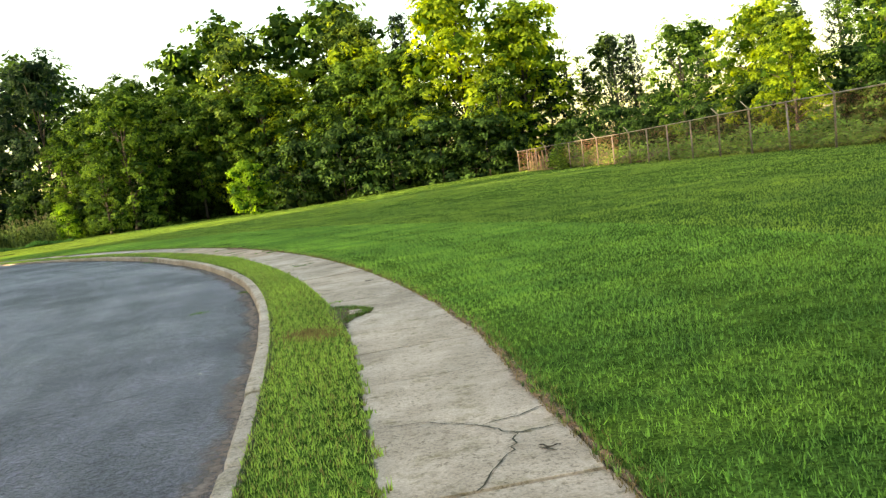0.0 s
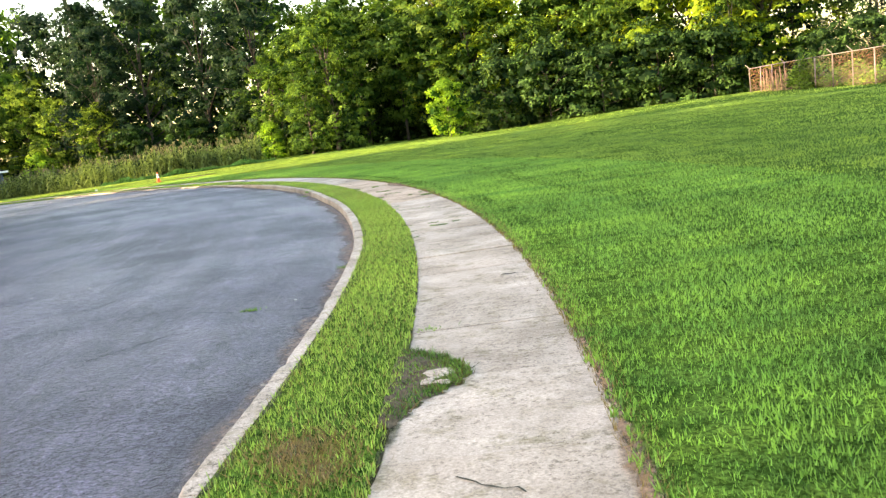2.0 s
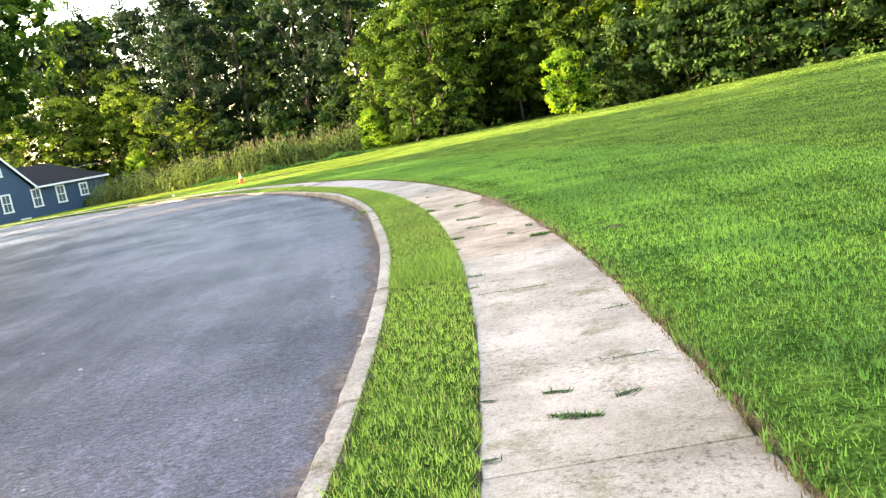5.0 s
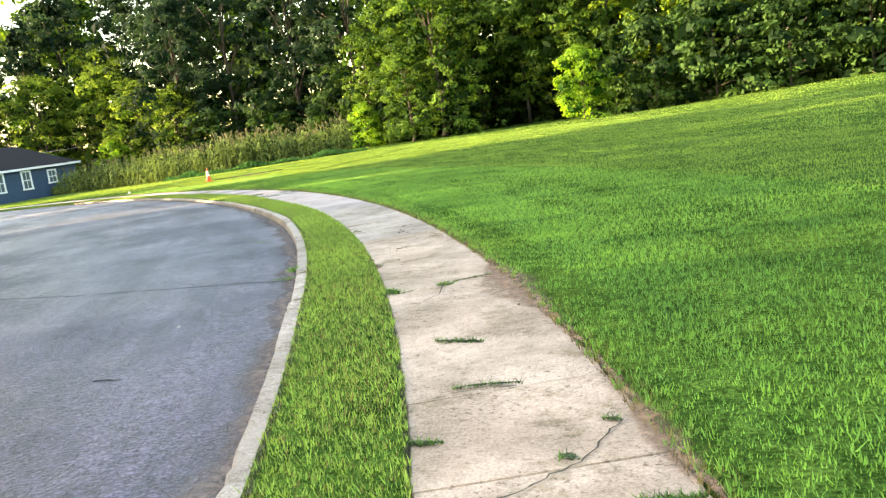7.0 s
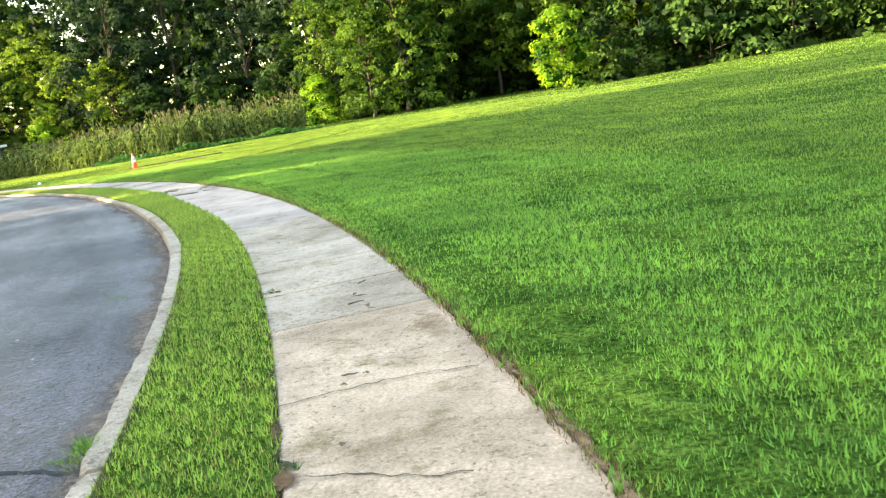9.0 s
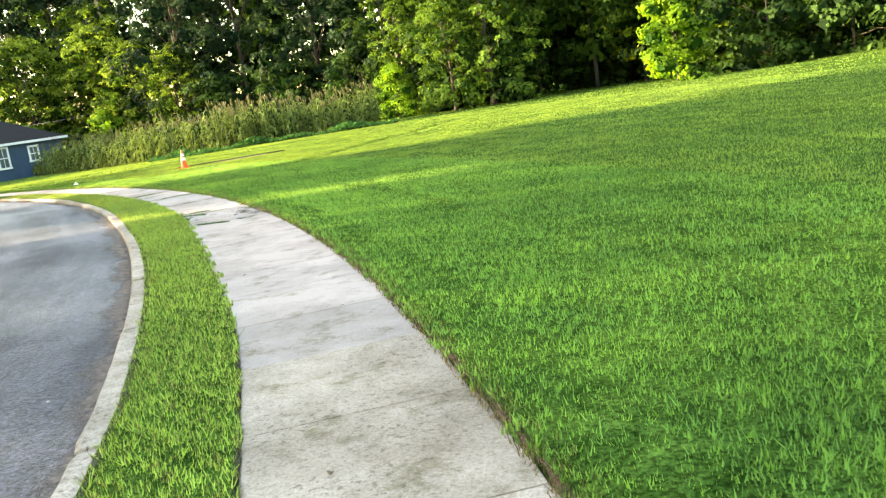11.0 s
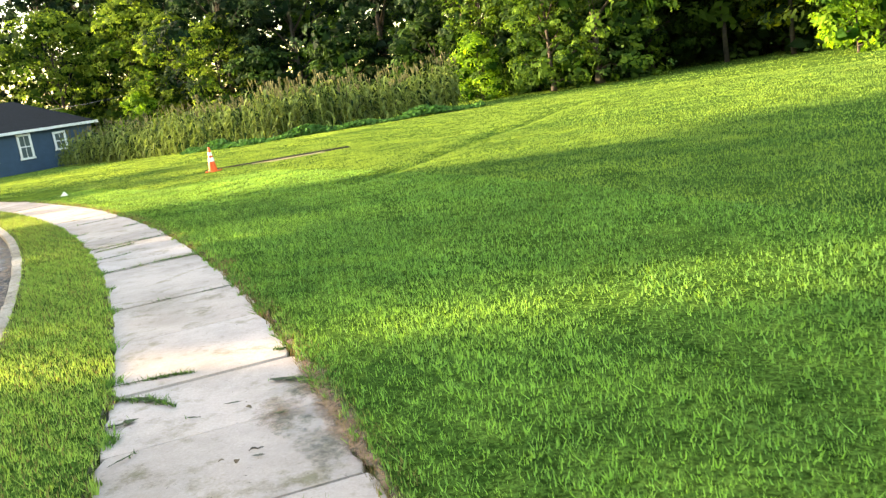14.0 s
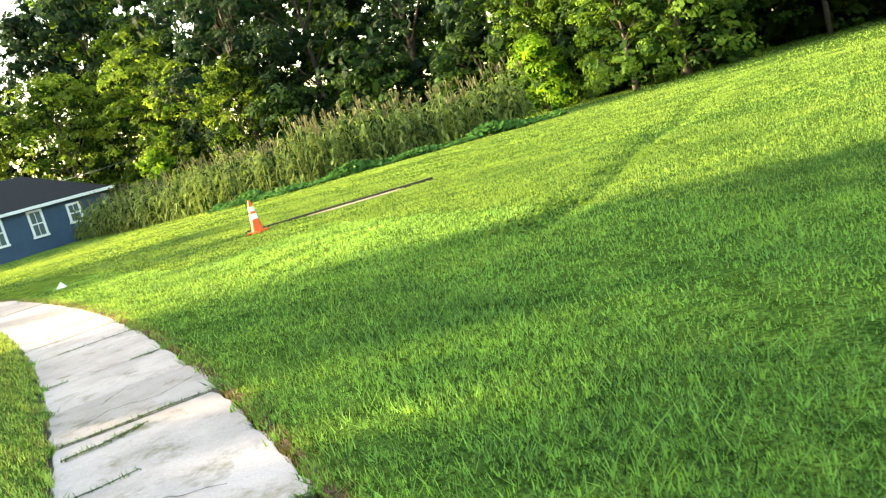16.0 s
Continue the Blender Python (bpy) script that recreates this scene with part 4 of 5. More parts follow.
# ---- fence ----
def fence():
    top = tagged(new("chain_link_fence"), "old rusty chain-link fence with leaning posts", "fence")
    r = random.Random(9)
    xs = lambda y: 15.6 - 0.9 * max(0, (y - 50) / 22)
    y = 12.0
    prev = None
    while y < 73:
        x = xs(y)
        z = float(lie(x, y))
        lean = r.uniform(-0.12, 0.12)
        arm = r.random() < 0.4
        v, f = tube([(x, y, z - 0.1), (x + 0.05, y + lean, z + 1.75)] + ([(x - 0.22, y + lean * 1.2, z + 2.05)] if arm else []), [0.036, 0.034] + ([0.016] if arm else []), 6)
        part("post", mesh_of("post", v, f, M_STEEL, True), top)
        if prev:
            px, py, pz = prev
            v, f = tube([(px, py, pz + 1.72), (x, y, z + 1.72)], [0.022, 0.022], 5)
            part("rail", mesh_of("rail", v, f, M_STEEL, True), top)
            n = int((y - py) / 0.12)
            hgt = 1.65
            vv, ff = [], []
            for s in (1, -1):
                for i in range(-14, n + 1):
                    a0, a1 = i * 0.12, i * 0.12 + hgt
                    b0, b1 = max(a0, 0), min(a1, y - py)
                    if b1 <= b0:
                        continue
                    q = []
                    for b in (b0, b1):
                        h = (b - a0) if s > 0 else hgt - (b - a0)
                        u = b / (y - py)
                        q.append((px + (x - px) * u, py + b, pz + (z - pz) * u + 0.05 + h))
                    k = len(vv)
                    w = 0.0055
                    vv += [(q[0][0], q[0][1] - w, q[0][2]), (q[0][0], q[0][1] + w, q[0][2]), (q[1][0], q[1][1] + w, q[1][2]), (q[1][0], q[1][1] - w, q[1][2])]
                    ff.append((k, k + 1, k + 2, k + 3))
            part("wire_mesh", mesh_of("wire_mesh", vv, ff, M_RUST), top, "rusted wire mesh")
        prev = (x, y, z)
        y += 2.9
    for k in range(16):
        # rusted sheet boards leaning on the far end
        yb = 62.5 + 0.42 * k
        xb = xs(yb) - 0.12
        hb, wb = 1.35 + r.uniform(-0.35, 0.2), r.uniform(0.10, 0.24)
        ob = part("board", bm_mesh("board", box(0, 0, hb / 2, 0.03, wb, hb, 0.008), M_BOARD), top, "rust-brown upright board")
        ob.matrix_basis = pose(xb, yb, float(lie(xb, yb)) - 0.03, r.uniform(-4, 4), r.uniform(-5, 2), r.uniform(-6, 6))
    return top


fence()


# ---- traffic cone ----
def cone_thing(x, y):
    z = float(lie(x, y))
    top = tagged(new("traffic_cone"), "orange traffic cone with white reflective collars on grass", "traffic cone")
    part("base", bm_mesh("base", box(0, 0, 0.02, 0.36, 0.36, 0.04, 0.012), M_ORANGE), top)
    R = lambda h: 0.135 - 0.105 * h / 0.71
    for nm, a, b, off, mat in (("body", 0.03, 0.71, 0, M_ORANGE), ("collar", 0.30, 0.42, 0.004, M_COLLAR), ("collar", 0.47, 0.57, 0.004, M_COLLAR)):
        v, f = tube([(0, 0, a), (0, 0, b)], [R(a) + off, R(b) + off], 20)
        part(nm, mesh_of(nm, v, f, mat, False), top, "white reflective collar" if nm == "collar" else "")
    top.matrix_basis = pose(x, y, z)


cone_thing(-27.0, 62.5)


# ---- grass blades ----
def tufty(x, y, seed):
    """Uneven growth from -1 to 1: waves of many lengths and directions, centimetres to metres."""
    r = np.random.default_rng(seed)
    v = np.zeros_like(x)
    for wave, k in ((0.05, 7), (0.085, 7), (0.16, 3)):
        for _ in range(k):
            a, p = r.uniform(0, 6.283), r.uniform(0, 6.283)
            q = 6.283 / (wave * r.uniform(0.7, 1.4))
            v += np.sin(q * (x * math.cos(a) + y * math.sin(a)) + p)
    return np.clip(v / 6.0, -1, 1)


def edge_wave(deg):
    """How far turf creeps over the sidewalk's outer edge, in metres."""
    w = 0.018 * np.sin(deg * 9.1) + 0.018 * np.sin(deg * 23.7 + 1) + 0.014 * np.sin(deg * 61.0 + 2)
    return w * (1 + 1.1 * smooth(40, 44, deg))


BARE = ((65.98, 17.5, 0.16), (65.8, 44.2, 0.25), (63.9, 5.2, 0.24), (65.62, 22.0, 0.3), (65.62, 21.2, 0.25))


def blades(name, r0, r1, d0, d1, density, h, w, label, mat=M_BLADE, edge="", patchy=False, lift=0.0, spread=0.21, droop=0.28):
    r = np.random.default_rng(len(label) * 7 + int(r0) + int(d0))
    area = (r1 ** 2 - r0 ** 2) / 2 * radians(d1 - d0)
    n = int(area * density)
    rad = np.sqrt(r.uniform(r0 ** 2, r1 ** 2, n))
    deg = r.uniform(d0, d1, n)
    keep = np.ones(n, bool)
    if edge == "outer":
        keep &= rad > walk_outer(deg) - 0.005 + edge_wave(deg)
    elif edge == "rim":
        keep &= (rad > walk_outer(deg) - 0.05) & (rad < walk_outer(deg) + 0.13)
    elif edge == "verge":
        keep &= (rad > verge_edge(deg) - 0.01) & (rad < walk_inner(deg) + 0.012 + 0.8 * edge_wave(deg + 50))
    for br, bd, size in BARE:
        dist = np.hypot(rad - br, (deg - bd) * 1.13)
        keep &= (dist > size * 0.8) | (r.uniform(0, 1, n) < 0.18)
    rad, deg = rad[keep], deg[keep]
    x, y = CX + rad * np.cos(np.radians(deg)), CY + rad * np.sin(np.radians(deg))
    g = tufty(x, y, 4)
    if patchy:
        keep = g > 0.15
        rad, deg, x, y, g = rad[keep], deg[keep], x[keep], y[keep], g[keep]
    n = len(x)
    z = np.where(rad < 66, 0.0, lie(x, y) - 0.02)
    hh = h * r.uniform(0.6, 1.2, n) * (1 + 0.45 * g)
    a, b = r.uniform(0, 2 * np.pi, (2, n))
    lean = np.abs(r.normal(droop, 0.35, n)) * hh
    px, py = np.cos(a) * w, np.sin(a) * w
    v = np.stack([np.stack([x - px, y - py, z], 1), np.stack([x + px, y + py, z], 1),
                  np.stack([x + np.cos(b) * lean, y + np.sin(b) * lean, z + hh], 1)], 1).reshape(-1, 3)
    # near-end blades toned darker, painting the shaded gaps seen from above
    gap_shade = -0.24 * (1 - smooth(1.5, 6.5, deg)) if mat is M_BLADE and r0 > 65 else 0.0
    tone = np.repeat(np.clip(r.normal(0.46 + lift, spread, n) + gap_shade + 0.45 * g * min(1, spread / 0.25), 0, 1), 3)
    ob = new(name, fast_mesh(name, v, np.arange(3 * n).reshape(n, 3), mat, tone))
    return tagged(ob, label, "grass", kind="stuff")


blades("verge_grass", 63.38, 64.33, -1, 47, 3900, 0.049, 0.0057, "mown grass of the narrow verge", M_VERGE, edge="verge", spread=0.24, lift=0.15)
blades("verge_grass", 63.38, 64.33, 47, 60, 2400, 0.050, 0.006, "mown grass of the narrow verge", M_VERGE, edge="verge")
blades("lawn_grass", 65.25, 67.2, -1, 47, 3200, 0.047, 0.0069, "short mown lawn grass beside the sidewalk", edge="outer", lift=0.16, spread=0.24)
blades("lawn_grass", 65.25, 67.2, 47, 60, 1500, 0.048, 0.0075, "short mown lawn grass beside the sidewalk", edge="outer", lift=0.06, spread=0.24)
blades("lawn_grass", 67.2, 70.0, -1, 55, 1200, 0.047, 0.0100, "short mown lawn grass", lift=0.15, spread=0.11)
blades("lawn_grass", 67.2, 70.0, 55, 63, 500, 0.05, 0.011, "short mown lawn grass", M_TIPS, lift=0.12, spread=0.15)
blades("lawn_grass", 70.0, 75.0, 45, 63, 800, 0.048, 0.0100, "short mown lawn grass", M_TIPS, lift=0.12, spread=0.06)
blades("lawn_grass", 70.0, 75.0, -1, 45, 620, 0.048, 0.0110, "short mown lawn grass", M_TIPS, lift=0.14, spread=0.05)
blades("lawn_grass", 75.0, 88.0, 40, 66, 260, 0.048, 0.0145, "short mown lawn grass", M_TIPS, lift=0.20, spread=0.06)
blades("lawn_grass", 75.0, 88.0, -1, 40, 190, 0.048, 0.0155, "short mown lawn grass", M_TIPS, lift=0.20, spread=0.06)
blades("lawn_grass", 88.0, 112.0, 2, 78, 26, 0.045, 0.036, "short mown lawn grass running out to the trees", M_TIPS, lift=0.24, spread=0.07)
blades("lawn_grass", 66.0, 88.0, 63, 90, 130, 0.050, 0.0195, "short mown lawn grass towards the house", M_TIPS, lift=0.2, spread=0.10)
blades("verge_grass", 63.6, 64.3, 16.5, 17.9, 2600, 0.105, 0.0045, "longer bright grass left standing in the verge", M_VERGE, edge="verge", lift=0.1)
blades("lawn_grass", 65.55, 67.4, 43.2, 48.8, 700, 0.095, 0.0055, "longer dark tufts of lawn grass beside broken slabs", edge="outer", lift=-0.12, droop=0.7)
blades("dead_grass", 63.72, 64.25, 19.2, 23.4, 700, 0.055, 0.004, "yellowed dry grass in the middle of the verge", M_THATCH, edge="verge")
blades("dead_grass", 65.28, 65.62, -1, 60, 2200, 0.045, 0.003, "dry brown grass along the sidewalk edge", M_THATCH, edge="rim")
blades("dead_grass", 63.38, 64.33, -1, 60, 1700, 0.046, 0.0040, "dry blades in the verge", M_THATCH, edge="verge", patchy=True)


# ---- soil along the edges, dirt on the slabs and in the gutter ----
def ragged_band(name, label, d0, d1, inner, outer, height, mat, step=0.06):
    """A thin uneven band along the bend, thinning out to its wavering edges."""
    ds = np.arange(d0, d1, step)
    verts, faces, tone = [], [], []
    for d in ds:
        a, b = inner(d), outer(d)
        for k in range(5):
            r = a + (b - a) * k / 4
            x, y = polar(r, d)
            verts.append((x, y, height(r, d)))
            tone.append((-0.1, 0.22, 0.42, 0.3, 0.0)[k])
    for i in range(len(ds) - 1):
        for k in range(4):
            q = i * 5 + k
            faces.append((q, q + 1, q + 6, q + 5))
    return tagged(new(name, mesh_of(name, verts, faces, mat, True, tone)), label, "soil", kind="stuff")


def wob(d, seed, size):
    return size * (math.sin(d * 7.3 + seed) + 0.7 * math.sin(d * 19.1 + 2 * seed) + 0.5 * math.sin(d * 47 + seed * 3)) / 2.2


def spill(d):
    """Where soil has washed over the outer edge of the slabs."""
    return 0.34 * math.exp(-((d - 22.0) / 0.8) ** 2) + 0.1 * math.exp(-((d - 18.6) / 0.4) ** 2) + 0.12 * math.exp(-((d - 39.6) / 0.7) ** 2) \
        + 0.06 * math.exp(-((d - 2.0) / 0.9) ** 2) + 0.07 * math.exp(-((d - 4.6) / 0.5) ** 2)


def edge_height(r, d):
    return 0.011 + 0.02 * float(smooth(float(walk_outer(d)) - 0.02, float(walk_outer(d)) + 0.08, r))


ragged_band("soil_shade_edge", "thin line of brown litter along the sidewalk", -2, 70, lambda d: walk_outer(d) - 0.03 + wob(d, 1.3, 0.025),
            lambda d: walk_outer(d) + 0.04 + wob(d, 4.1, 0.025), edge_height, M_LITTER)
for s0, s1 in ((-0.5, 6.5), (17.4, 24.6), (37.6, 41.2)):
    ragged_band("soil_spill", "bare brown soil washed over the sidewalk edge", s0, s1, lambda d: walk_outer(d) - 0.02 - 1.3 * spill(d) + wob(d, 1.3, 0.03),
                lambda d: walk_outer(d) + 0.03 + 0.6 * spill(d) + wob(d, 4.1, 0.02), lambda r, d: edge_height(r, d) + 0.003, M_SOIL)
# next two bands: soil, and the edges' shadow line painted as dark colour
ragged_band("soil_shade_edge", "dark soil and painted shadow line between verge and sidewalk", -2, 70, lambda d: walk_inner(d) - 0.07 + wob(d, 2.2, 0.012),
            lambda d: walk_inner(d) + 0.03 + wob(d, 0.7, 0.012), lambda r, d: 0.012, M_MOSS_SHADE)
ragged_band("soil_shade_edge", "dark soil and painted shadow line between kerb and verge", -2, 70, lambda d: verge_edge(d) - 0.02 + wob(d, 3.1, 0.012),
            lambda d: verge_edge(d) + 0.045 + wob(d, 1.9, 0.015), lambda r, d: 0.031, M_MOSS_SHADE)
ragged_band("gutter_dirt", "reddish grit gathered in the gutter", -4, 70, lambda d: verge_edge(d) - KERB_W - 0.30 + 0.07 * math.sin(d * 2.9) + 0.05 * math.sin(d * 7.1 + 1),
            lambda d: verge_edge(d) - KERB_W + 0.12, lambda r, d: road_height(r, d) + 0.016, M_GRIT)


def dirt_patch(label, r0, d0, size_r, size_d, mat, z=0.010, seed=1, cover=0.3):
    """A thin irregular spread of dirt on the slabs."""
    r = random.Random(seed)
    verts, n, tone = [], 26, [cover]
    x, y = polar(r0, d0)
    verts.append((x, y, z + 0.002))
    for ring, thin in ((0.6, cover - 0.1), (1.5, -0.25)):
        for i in range(n):
            a = 2 * math.pi * i / n
            q = ring * r.uniform(0.8, 1.1)
            x, y = polar(r0 + size_r * q * math.cos(a), d0 + size_d * q * math.sin(a))
            verts.append((x, y, z))
            tone.append(thin)
    faces = [(0, i + 1, (i + 1) % n + 1) for i in range(n)]
    faces += [(i + 1, n + i + 1, n + (i + 1) % n + 1, (i + 1) % n + 1) for i in range(n)]
    return tagged(new("dirt_patch", mesh_of("dirt_patch", verts, faces, mat, True, tone)), label, "dirt", kind="stuff")


dirt_patch("dark soil smeared along the inner edge of the sidewalk", 64.33, 5.35, 0.08, 0.3, M_MOSS_SHADE, 0.0103, 53, 0.4)
for pr_, pd_, ps_, pl_ in ((64.30, 24.35, 0.05, 0.16), (64.32, 23.88, 0.08, 0.10), (64.30, 22.9, 0.04, 0.12), (64.31, 40.55, 0.05, 0.09)):
    dirt_patch("dark soil in a crumbled slab edge", pr_, pd_, ps_, pl_, M_LITTER, 0.0115, int(pd_ * 13), 0.7)
for pr_, pd_, ps_, pl_ in ((63.88, 5.2, 0.15, 0.2), (64.05, 4.95, 0.12, 0.2)):
    dirt_patch("dead turf in the verge", pr_, pd_, ps_, pl_, M_SOIL, 0.03 + 0.003 * pl_, int(pd_ * 7), 0.3)
for k, (br, bd, sr_, sd_) in enumerate(((65.2, 39.7, 0.2, 0.3), (65.3, 25.5, 0.14, 0.4))):
    dirt_patch("thin brown stain of dirt on the sidewalk", br, bd, sr_, sd_, M_SOIL, 0.0095 + 0.0006 * k, 60 + k)
for pr_, pd_, ps_, pl_ in ((65.30, 39.1, 0.16, 0.42), (65.22, 39.5, 0.16, 0.30), (65.36, 39.95, 0.13, 0.3), (64.36, 40.1, 0.09, 0.12)):
    dirt_patch("dark grey soil smeared over the slab edge", pr_, pd_, ps_, pl_, M_MOSS_SHADE, 0.0125 + 0.0004 * pl_, int(pd_ * 17), 0.26)
for br, bd, size in BARE[:1]:
    dirt_patch("bare spot in the lawn", br, bd, size * 0.8, size * 0.75, M_SOIL, float(lie(*polar(br, bd))) + 0.006, int(bd))


# ---- a broken slab corner, overgrown ----
def broken_corner():
    """Soil and short grass where the slab's inner corner has broken away, with loose pieces of concrete in it."""
    r = np.random.default_rng(77)
    reach = lambda d: np.interp(d, (5.35, 5.7, 5.9, 6.1, 6.3, 6.5, 6.7), (0.02, 0.16, 0.36, 0.44, 0.37, 0.23, 0.01))
    wob_ = lambda d: 0.022 * np.sin(d * 47) + 0.014 * np.sin(d * 113 + 1) + 0.008 * np.sin(d * 251)
    n, m = 80, 9
    verts, faces = [], []
    for i in range(n + 1):
        d = 5.35 + 1.35 * i / n
        out = max(0.012, reach(d) + wob_(d) * min(1, reach(d) / 0.1))
        for k in range(m + 1):
            u = k / m
            rr = walk_inner(d) - 0.06 + (out + 0.06) * u
            verts.append((*polar(rr, d), 0.0095 + (0.016 + 0.008 * r.normal()) * math.sin(math.pi * min(1, 0.25 + 0.75 * u))))
    for i in range(n):
        for k in range(m):
            a = i * (m + 1) + k
            faces.append((a, a + 1, a + m + 2, a + m + 1))
    top = tagged(new("soil_patch", mesh_of("soil_patch", verts, faces, M_EARTH, True)), "brown soil with short grass in a broken slab corner", "soil", kind="stuff")
    for mat, count, h in ((M_BLADE, 2600, 0.040), (M_THATCH, 1100, 0.034)):
        d = r.uniform(5.45, 6.68, count * 3)
        rr = walk_inner(d) + r.uniform(-0.04, 0.56, count * 3)
        rim = reach(d) + wob_(d) - (rr - walk_inner(d))
        # grass stands thick along the broken rim and thin over the bare soil
        keep = (rim > 0) & (r.uniform(0, 1, count * 3) < np.where(rim < 0.13, 1.0, 0.30) * np.where(d > 5.8, 1.0, 0.45))
        rr, d = rr[keep][:count], d[keep][:count]
        c = len(rr)
        x, y = CX + rr * np.cos(np.radians(d)), CY + rr * np.sin(np.radians(d))
        a, b = r.uniform(0, 6.283, (2, c))
        hh, w = h * r.uniform(0.4, 1.3, c), 0.0045
        lean = np.abs(r.normal(0.8, 0.5, c)) * hh
        v = np.stack([np.stack([x - np.cos(a) * w, y - np.sin(a) * w, np.full(c, 0.008)], 1), np.stack([x + np.cos(a) * w, y + np.sin(a) * w, np.full(c, 0.008)], 1),
                      np.stack([x + np.cos(b) * lean, y + np.sin(b) * lean, 0.012 + hh], 1)], 1).reshape(-1, 3)
        tuft = new("blades", fast_mesh("blades", v, np.arange(3 * c).reshape(c, 3), mat, np.repeat(np.clip(r.normal(0.34, 0.20, c), 0, 1), 3)))
        tuft.parent = top
    for cr, cd, sx, sy, seed in ((64.56, 6.10, 0.115, 0.075, 1), (64.50, 5.96, 0.07, 0.045, 2), (64.58, 5.92, 0.06, 0.05, 3)):
        q = np.random.default_rng(seed)
        bm = bmesh.new()
        bmesh.ops.create_icosphere(bm, subdivisions=2, radius=1.0)
        for vert in bm.verts:
            k = 1 + 0.16 * q.normal()
            vert.co = (vert.co.x * sx * k, vert.co.y * sy * k, max(-0.01, vert.co.z * 0.016 * (1 + 0.1 * q.normal())))
        ob = tagged(new("concrete_fragment", bm_mesh("concrete_fragment", bm, M_WALK)), "pale loose fragment of broken concrete", "rubble", "fragments in the broken corner")
        ob.matrix_basis = pose(*polar(cr, cd), 0.026, 4, 3, seed * 50)


broken_corner()


# ---- cracks ----
def crack(label, pts, width, z, mat, seed, jag=0.016):
    """A jagged thin crack through points given by radius and angle."""
    r = random.Random(seed)
    line = []
    for (r0, d0), (r1, d1) in zip(pts, pts[1:]):
        n = max(2, int(math.hypot(r1 - r0, (d1 - d0) * 1.13) / 0.05))
        for i in range(n):
            u = i / n
            rr = r0 + (r1 - r0) * u + r.uniform(-jag, jag)
            line.append(Vector((*polar(rr, d0 + (d1 - d0) * u + r.uniform(-jag, jag) * 0.85), z(rr, d0) if callable(z) else z)))
    verts, faces = [], []
    for i, p in enumerate(line):
        t = (line[min(i + 1, len(line) - 1)] - line[max(i - 1, 0)]).normalized()
        q = Vector((-t.y, t.x, 0)) * width * r.uniform(0.25, 0.75)
        verts += [p + q, p - q]
    faces = [(2 * i, 2 * i + 1, 2 * i + 3, 2 * i + 2) for i in range(len(line) - 1)]
    return tagged(new("crack", mesh_of("crack", verts, faces, mat)), label, "crack", kind="structure")


SLAB_CRACKS = [[(64.32, 1.65), (64.56, 1.62), (64.88, 1.37), (65.08, 1.41), (65.37, 1.56)],
               [(64.88, 1.37), (65.04, 1.14), (64.96, 0.9), (64.76, 0.6), (64.68, 0.43)], [(65.03, 1.15), (65.19, 1.15), (65.4, 1.19)],
               [(65.1, 0.87), (65.2, 0.77)], [(64.34, 21.63), (64.56, 21.78), (64.7, 21.97), (64.79, 22.1), (64.84, 22.39), (64.82, 22.6)],
               [(64.59, 19.52), (64.78, 19.51), (65.01, 19.49)], [(65.34, 18.81), (65.09, 18.49), (64.71, 18.26), (64.33, 18.19)],
               [(64.7, 4.75), (64.82, 4.64), (64.96, 4.58), (65.04, 4.51)], [(64.31, 24.66), (64.47, 24.7), (64.83, 24.71), (65.14, 24.68), (65.4, 24.6)],
               [(64.38, 23.88), (64.63, 23.79), (64.88, 23.63), (65.1, 23.6)], [(64.34, 46.15), (64.71, 45.9), (65.17, 45.71)], [(64.5, 47.75), (64.75, 47.95), (65.1, 47.85), (65.4, 48.05)],
               [(64.7, 48.2), (64.95, 48.5), (65.2, 48.45)]]
for i, p in enumerate(SLAB_CRACKS):
    crack("dark branching crack across a slab", p, 0.009, 0.0095, M_MULCH, i)
for i, p in enumerate([[(59.2, 27.0), (60.47, 26.09), (61.82, 25.43), (62.8, 25.05), (63.38, 24.75)], [(61.95, 21.45), (62.25, 21.38)]]):
    crack("wide dark settled crack across the asphalt", p, 0.032, lambda r, d: road_height(r, d) + 0.004, M_TAR, 70 + i)
for i, p in enumerate([[(60.21, 10.42), (60.53, 10.46), (60.75, 10.9), (60.9, 11.1)], [(61.5, 8.0), (61.9, 8.5), (62.2, 8.7)], [(59.0, 11.5), (59.7, 11.9), (60.3, 12.6)], [(60.1, 9.3), (61.2, 9.6), (61.9, 9.9)],
                       [(61.9, 9.55), (62.43, 9.35), (62.61, 9.31), (62.95, 9.18), (63.22, 9.13), (63.4, 9.25)], [(56, 14.2), (58, 14.6), (60, 13.9), (61, 14.1)],
                       [(60.5, 4.2), (61.4, 4.0), (62.4, 4.3)], [(57.5, 19.5), (59, 19.1), (60.8, 19.6)]]):
    crack("long crack across the asphalt", p, 0.015, lambda r, d: road_height(r, d) + 0.004, M_TAR, 40 + i, 0.024)


